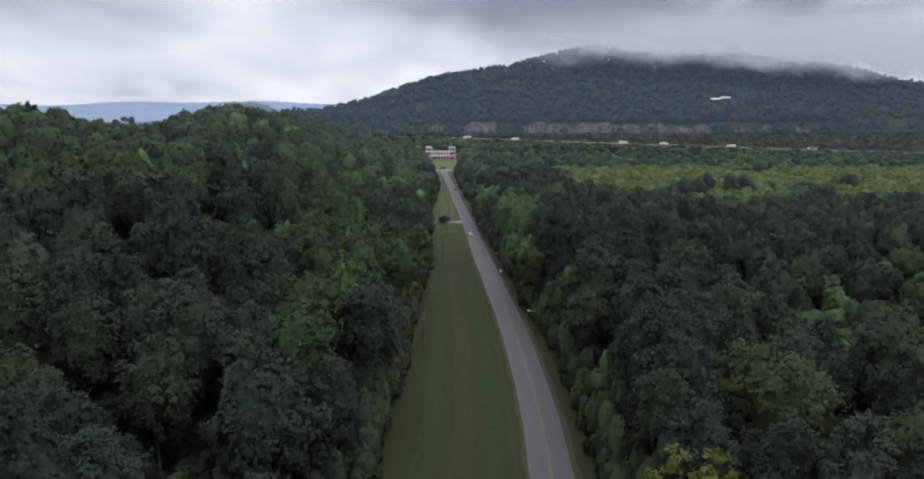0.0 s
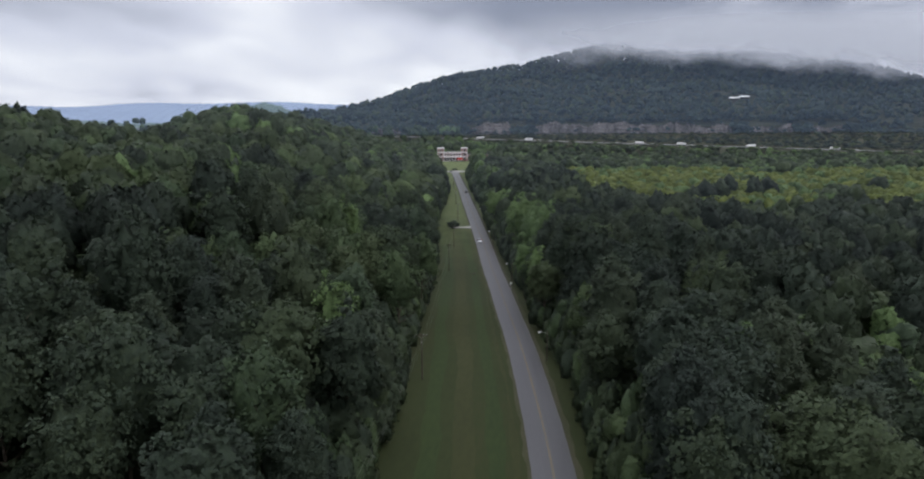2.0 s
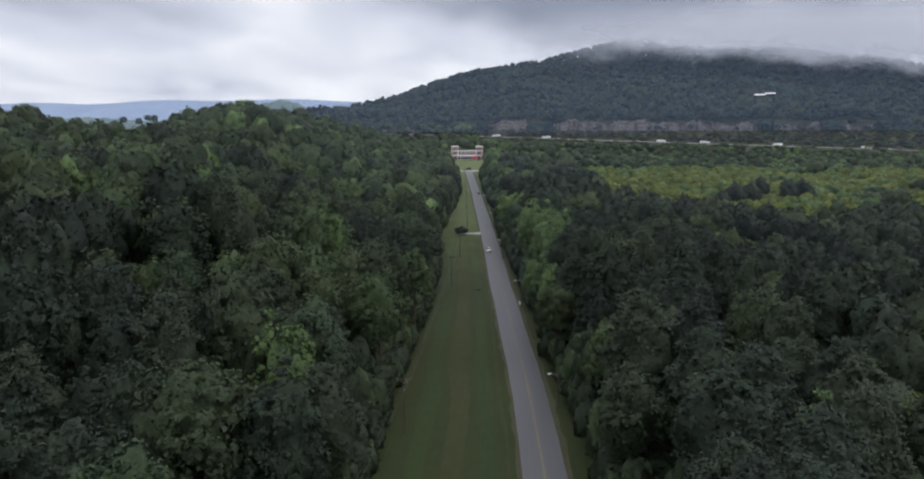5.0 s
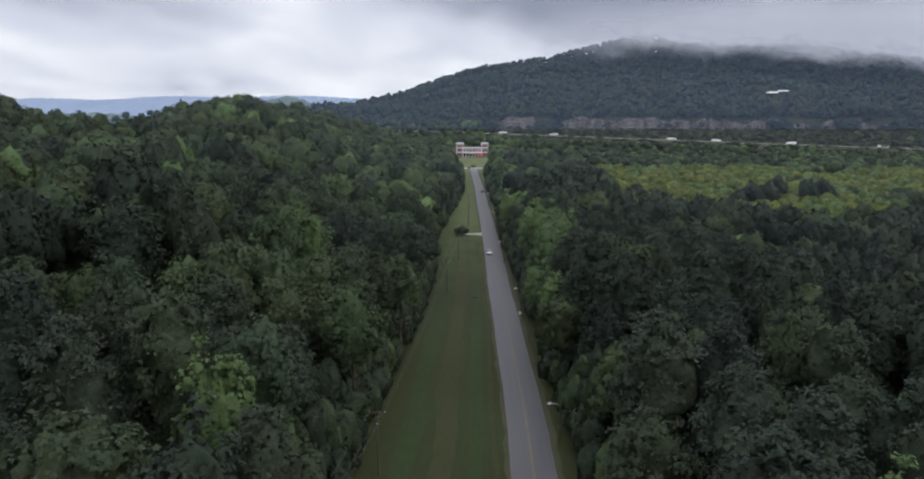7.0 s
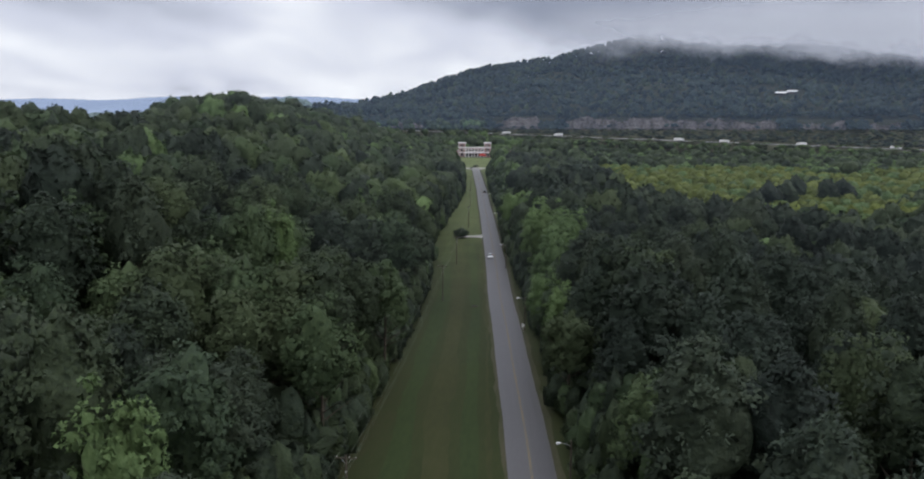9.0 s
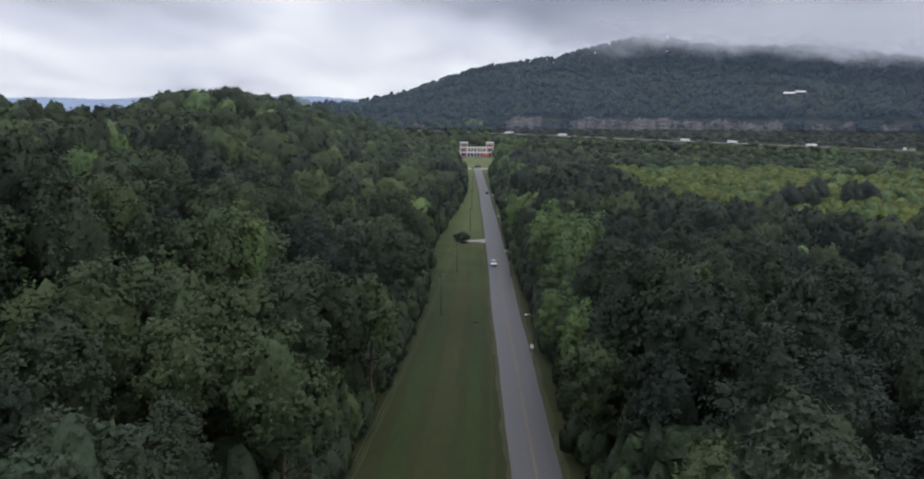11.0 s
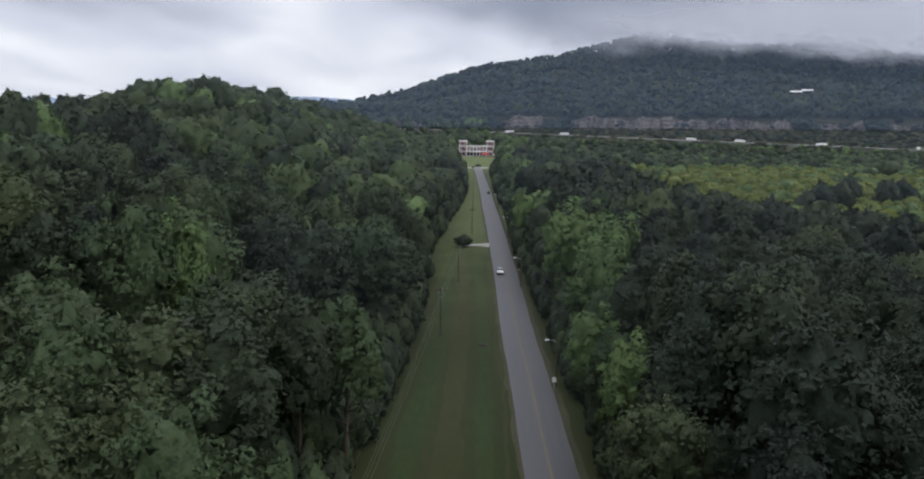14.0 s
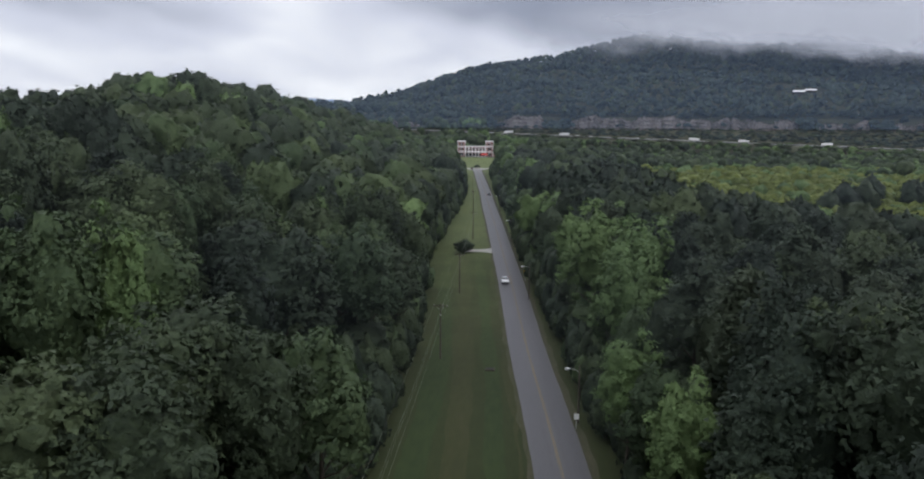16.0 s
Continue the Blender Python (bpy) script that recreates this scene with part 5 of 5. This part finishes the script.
def truck(x, lane, cargo=M_WHITE, label="white box truck driving on the highway"):
    y, z = float(highway_y(x)) + lane, float(highway_z(x)) + 0.25
    face = 1 if lane < 0 else -1
    t = empty("truck", Matrix.LocRotScale((x, y, z), Euler((0, 0, -math.atan(0.2) + (0 if face > 0 else math.pi))), None), label, "truck", "traffic on the highway")
    part("cargo_box", boxed(-2.8, 6.0, -1.2, 1.2, 1.1, 3.6, 0.05), cargo, t, "white cargo box")
    bm = boxed(6.4, 8.8, -1.15, 1.15, 0.6, 3.1, 0.12)
    cab = part("cab", bm, M_WHITE, t, "tractor cab")
    part("windscreen", boxed(8.72, 8.86, -0.95, 0.95, 1.9, 2.8, 0.03), M_GLASS, cab)
    for wx in (-1.9, -0.8, 5.3, 8.0):
        for wy in (-1.12, 1.12):
            part("wheel", ring(bmesh.new(), wx, wy, 0.5, 0.5, 0.3, "y", 14), M_RUBBER, t)


for x, lane in ((-48, 6), (23, 6), (168, -6), (222, -6), (318, 6), (408, -6)):
    truck(x, lane)


def highway_car(x, lane, paint):
    y, z = float(highway_y(x)) + lane, float(highway_z(x)) + 0.25
    c = empty("highway_car", Matrix.LocRotScale((x, y, z), Euler((0, 0, -math.atan(0.2))), None), "small pale car driving on the highway" if paint is not M_BLUECAR else "small dark car driving on the highway", "car", "traffic on the highway")
    part("body", boxed(-2.3, 2.3, -0.9, 0.9, 0.3, 1.0, 0.10), paint, c)
    bm = bmesh.new()
    lo = [bm.verts.new(p) for p in ((-1.9, -0.8, 0.98), (1.2, -0.8, 0.98), (1.2, 0.8, 0.98), (-1.9, 0.8, 0.98))]
    hi = [bm.verts.new(p) for p in ((-1.3, -0.62, 1.55), (0.4, -0.62, 1.55), (0.4, 0.62, 1.55), (-1.3, 0.62, 1.55))]
    for i in range(4):
        bm.faces.new((lo[i], lo[(i + 1) % 4], hi[(i + 1) % 4], hi[i]))
    bm.faces.new(hi)
    part("window", bm, M_GLASS, c)
    part("roof", boxed(-1.28, 0.38, -0.6, 0.6, 1.54, 1.6, 0.02), paint, c)
    for wx in (-1.4, 1.4):
        for wy in (-0.82, 0.82):
            part("wheel", ring(bmesh.new(), wx, wy, 0.33, 0.33, 0.22, "y", 12), M_RUBBER, c)


for i, x in enumerate((-72, -20, 36, 52, 108, 124, 142, 190, 238, 262, 316, 334, 356, 376, 440, 520)):
    highway_car(x, (-8.5, -4.5, 4.5, 8.5)[i % 4], (M_WHITE, M_SILVER, M_WHITE, M_BLUECAR)[(i * 3) % 4])


# ---- rock cut and houses on the mountain ----
def rock_face(x0, x1, drop, seed):
    g = np.random.default_rng(seed)
    xs, zs = np.arange(x0, x1 + 0.1, 1.5), np.linspace(0, 1, 12)
    top = 47.0 - drop + 3.0 * np.sin(xs / 17.0 + seed) + 1.8 * np.sin(xs / 6.1 + seed) + g.normal(size=len(xs)) * 1.3
    jut = np.convolve(g.normal(size=len(xs)).cumsum() * 0.55, np.ones(5) / 5, "same")
    jut = jut - np.linspace(jut[0], jut[-1], len(xs))
    v = []
    for k, t in enumerate(zs):
        ledge = 0.9 * math.sin(k * 2.1 + seed)
        for i, x in enumerate(xs):
            end = min(1.0, (i + 0.4) / 4, (len(xs) - 0.6 - i) / 4)
            v.append((x, 1191.0 - 2.6 * end + jut[i] + 2.4 * t + ledge * 0.6 + g.normal() * 0.45, 28.5 + (top[i] - 28.5) * t * (0.55 + 0.45 * end)))
    f = grid_faces(len(xs), len(zs))
    tagged(new("rock_face", tri_mesh("rock_face", np.array(v), f, [M_ROCK])), "pale pinkish cut rock face above the highway", "cliff", kind="structure")


for i, (a, b, d) in enumerate(ROCKS):
    rock_face(a, b, d, i + 3)


def hillside_house(x, y, w, label, wall=True):
    z = float(ground_z(x, y)) + 0.5
    h = empty("house", pose(x, y, z, 0, 0, 2), label, "house", "houses on the mountain")
    # the walls' dark brown carries the shadow below the roof
    part("wall", boxed(-w / 2, w / 2, 0, 7, 0, 4.6), M_DARKBROWN, h, "brown walls with shade put into their colour")
    bm = bmesh.new()
    a = [bm.verts.new(p) for p in ((-w / 2 - 0.8, -1.0, 4.6), (w / 2 + 0.8, -1.0, 4.6), (w / 2 + 0.8, 8.0, 4.6), (-w / 2 - 0.8, 8.0, 4.6))]
    b = [bm.verts.new(p) for p in ((-w / 2 - 0.8, 3.5, 6.8), (w / 2 + 0.8, 3.5, 6.8))]
    for q in ((a[0], a[1], b[1], b[0]), (a[2], a[3], b[0], b[1]), (a[1], a[2], b[1]), (a[3], a[0], b[0]), (a[3], a[2], a[1], a[0])):
        bm.faces.new(q)
    part("roof", bm, M_WHITE, h, "pale metal roof")
    for i in range(max(2, int(w / 4))):
        q = -w / 2 + 2 + i * 4
        part("window", boxed(q - 0.8, q + 0.8, -0.06, -0.004, 1.2, 3.2), M_GLASS, h)
    if wall:
        part("retaining_wall", boxed(-w / 2 - 6, w / 2 + 3, -5.0, -4.4, -5.0, -0.2), M_DARKBROWN, h, "dark retaining wall below the house")


hillside_house(367, 1284, 15, "long low house with a pale roof on the mountain")
hillside_house(384, 1286, 14, "long low house with a pale roof on the mountain", False)
hillside_house(52, 1345, 9, "small pale house among the mountain trees", False)
hillside_house(226, 1560, 8, "small pale house high on the mountain", False)


def lattice_mast(x, y, h):
    z = float(ground_z(x, y))
    m = empty("lattice_mast", pose(x, y, z - 0.2), "grey steel power mast standing above the trees", "power mast", "masts beyond the hill")
    for sx in (-1, 1):
        for sy in (-1, 1):
            part("leg", tube_bm([(sx * 1.6, sy * 1.6, 0), (sx * 0.7, sy * 0.7, h * 0.7), (sx * 0.35, sy * 0.35, h)], [0.14, 0.11, 0.08], 5), M_STEEL, m)
    for t in (0.62, 0.78, 0.94):
        part("arm", boxed(-3.2, 3.2, -0.15, 0.15, h * t - 0.12, h * t + 0.12, 0.02), M_STEEL, m)


lattice_mast(-205, 1010, 34)
lattice_mast(-214, 1030, 36)


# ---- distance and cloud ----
# the blue of distance haze is painted into this ridge's colours
M_HAZEBLUE = material("distant_hills_haze_blue", [(0.18, 0.225, 0.32), (0.215, 0.265, 0.365), (0.24, 0.295, 0.39)], scale=0.004, fine=10, rough=1.0, spec=0.0)
# paler, bluer greens put the haze of distance into these hills
M_HAZEGREEN = material("farther_hills_haze_paled", [(0.085, 0.12, 0.125), (0.11, 0.145, 0.145), (0.135, 0.17, 0.165)], scale=0.006, fine=12, rough=1.0, spec=0.0)


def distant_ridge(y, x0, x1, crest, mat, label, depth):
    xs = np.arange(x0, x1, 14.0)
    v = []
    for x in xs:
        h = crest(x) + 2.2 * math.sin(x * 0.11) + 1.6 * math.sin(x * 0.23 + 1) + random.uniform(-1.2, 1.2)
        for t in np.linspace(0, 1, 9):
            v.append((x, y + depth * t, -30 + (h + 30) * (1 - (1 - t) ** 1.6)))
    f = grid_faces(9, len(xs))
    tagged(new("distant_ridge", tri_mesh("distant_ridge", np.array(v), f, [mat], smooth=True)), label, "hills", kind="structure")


distant_ridge(3300, -3300, -300, lambda x: 160 + 7 * math.sin(x / 330.0 + 0.4) + 5 * math.sin(x / 120.0), M_HAZEBLUE, "long wooded ridge on the horizon, coloured blue for haze", 700)
distant_ridge(2150, -2300, -560, lambda x: 60 + 60 * math.exp(-((x + 835) / 120) ** 2) + 6 * math.sin(x / 90.0), M_HAZEGREEN, "low wooded hills before the horizon, coloured paler for haze", 300)


def cloud_material(name, base, fade, left, right, seed, dense, tint):
    m = bpy.data.materials.new(name)
    m.use_nodes = True
    nt = m.node_tree
    nt.nodes.clear()
    n, l = nt.nodes.new, nt.links.new
    tex = n("ShaderNodeTexCoord")
    sep = n("ShaderNodeSeparateXYZ")
    l(tex.outputs["Object"], sep.inputs[0])

    def noise_at(scale, detail):
        mp = n("ShaderNodeMapping")
        mp.inputs["Location"].default_value = (seed * 31.7, 0, seed * 17.3)
        mp.inputs["Scale"].default_value = (1, 1, 1.0)
        l(tex.outputs["Object"], mp.inputs[0])
        t = n("ShaderNodeTexNoise")
        t.inputs["Scale"].default_value, t.inputs["Detail"].default_value = scale, detail
        t.inputs["Roughness"].default_value = 0.55
        l(mp.outputs[0], t.inputs["Vector"])
        return t.outputs["Fac"]

    def calc(op, a, b, c=None, clamp=False):
        q = n("ShaderNodeMath")
        q.operation, q.use_clamp = op, clamp
        for i, v in enumerate((a, b, c)):
            if v is None:
                continue
            if isinstance(v, (int, float)):
                q.inputs[i].default_value = v
            else:
                l(v, q.inputs[i])
        return q.outputs[0]

    z = calc("MULTIPLY_ADD", noise_at(0.010, 4.0), 95.0, sep.outputs[2])
    z = calc("MULTIPLY_ADD", noise_at(0.035, 4.0), 34.0, z)
    # the cloud sinks lower along the far shoulder of the mountain
    z = calc("MULTIPLY_ADD", calc("MAXIMUM", calc("SUBTRACT", sep.outputs[0], 190.0), 0.0), 0.085, z)

    def ramp(value, a, b):
        r = n("ShaderNodeMapRange")
        r.interpolation_type = "SMOOTHSTEP"
        l(value, r.inputs["Value"])
        r.inputs["From Min"].default_value, r.inputs["From Max"].default_value = a, b
        return r.outputs["Result"]

    al = ramp(z, base + 64, base + 64 + fade)
    al = calc("MULTIPLY", al, ramp(calc("MULTIPLY_ADD", noise_at(0.006, 3.0), 420.0, sep.outputs[0]), left - 200, left + 380))
    al = calc("MULTIPLY", al, calc("SUBTRACT", 1.0, ramp(sep.outputs[2], 215, 300)))
    al = calc("MULTIPLY", al, calc("SUBTRACT", 1.0, ramp(sep.outputs[0], right - 400, right)))
    al = calc("MULTIPLY", al, dense)
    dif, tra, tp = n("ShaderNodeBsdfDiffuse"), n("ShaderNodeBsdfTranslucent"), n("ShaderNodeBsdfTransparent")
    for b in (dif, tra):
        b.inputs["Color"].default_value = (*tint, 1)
    body, mix = n("ShaderNodeMixShader"), n("ShaderNodeMixShader")
    body.inputs[0].default_value = 0.45
    l(dif.outputs[0], body.inputs[1])
    l(tra.outputs[0], body.inputs[2])
    # dense cloud emits light of its own, in place of light scattered inside it
    glow, lit = n("ShaderNodeEmission"), n("ShaderNodeMixShader")
    glow.inputs["Color"].default_value = (0.36, 0.385, 0.475, 1)
    lit.inputs[0].default_value = 0.6 if dense > 0.2 else 0.0
    l(body.outputs[0], lit.inputs[1])
    l(glow.outputs[0], lit.inputs[2])
    l(al, mix.inputs[0])
    l(tp.outputs[0], mix.inputs[1])
    l(lit.outputs[0], mix.inputs[2])
    out = n("ShaderNodeOutputMaterial")
    l(mix.outputs[0], out.inputs["Surface"])
    return m


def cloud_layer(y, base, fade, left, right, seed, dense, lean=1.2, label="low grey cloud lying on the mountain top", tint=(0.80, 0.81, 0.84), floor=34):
    """One billowing layer of the low cloud on the mountain top, or a faint sheet standing in for haze."""
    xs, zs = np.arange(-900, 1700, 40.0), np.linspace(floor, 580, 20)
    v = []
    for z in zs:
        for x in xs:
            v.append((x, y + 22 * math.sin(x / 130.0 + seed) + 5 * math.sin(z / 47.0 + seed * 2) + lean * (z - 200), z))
    me = tri_mesh("cloud_haze_sheet", np.array(v), grid_faces(len(xs), len(zs)), [cloud_material("cloud_or_haze", base, fade, left, right, seed, dense, tint)], smooth=True)
    tagged(new("cloud_haze_sheet", me), label, "cloud", kind="stuff")


for k in range(2):
    cloud_layer(1430 + 110 * k, 153 + 7 * k, 58, 260 - 10 * k, 1650, 1.0 + 0.07 * k, 0.84)
# faint pale sheets stand in for aerial haze and lift the dark tones
cloud_layer(1150, -60, 60, -1500, 1650, 5.0, 0.066, 0.5, "thin sheet standing in for haze before the mountain", (0.46, 0.66, 1.0))
cloud_layer(455, -60, 60, -1500, 1650, 6.0, 0.013, 0.3, "thin sheet standing in for haze over the woods", (0.60, 0.74, 0.95), -4)
cloud_layer(238, -60, 60, -1500, 1650, 7.0, 0.008, 0.2, "thin sheet standing in for haze over the woods", (0.66, 0.76, 0.92), -4)
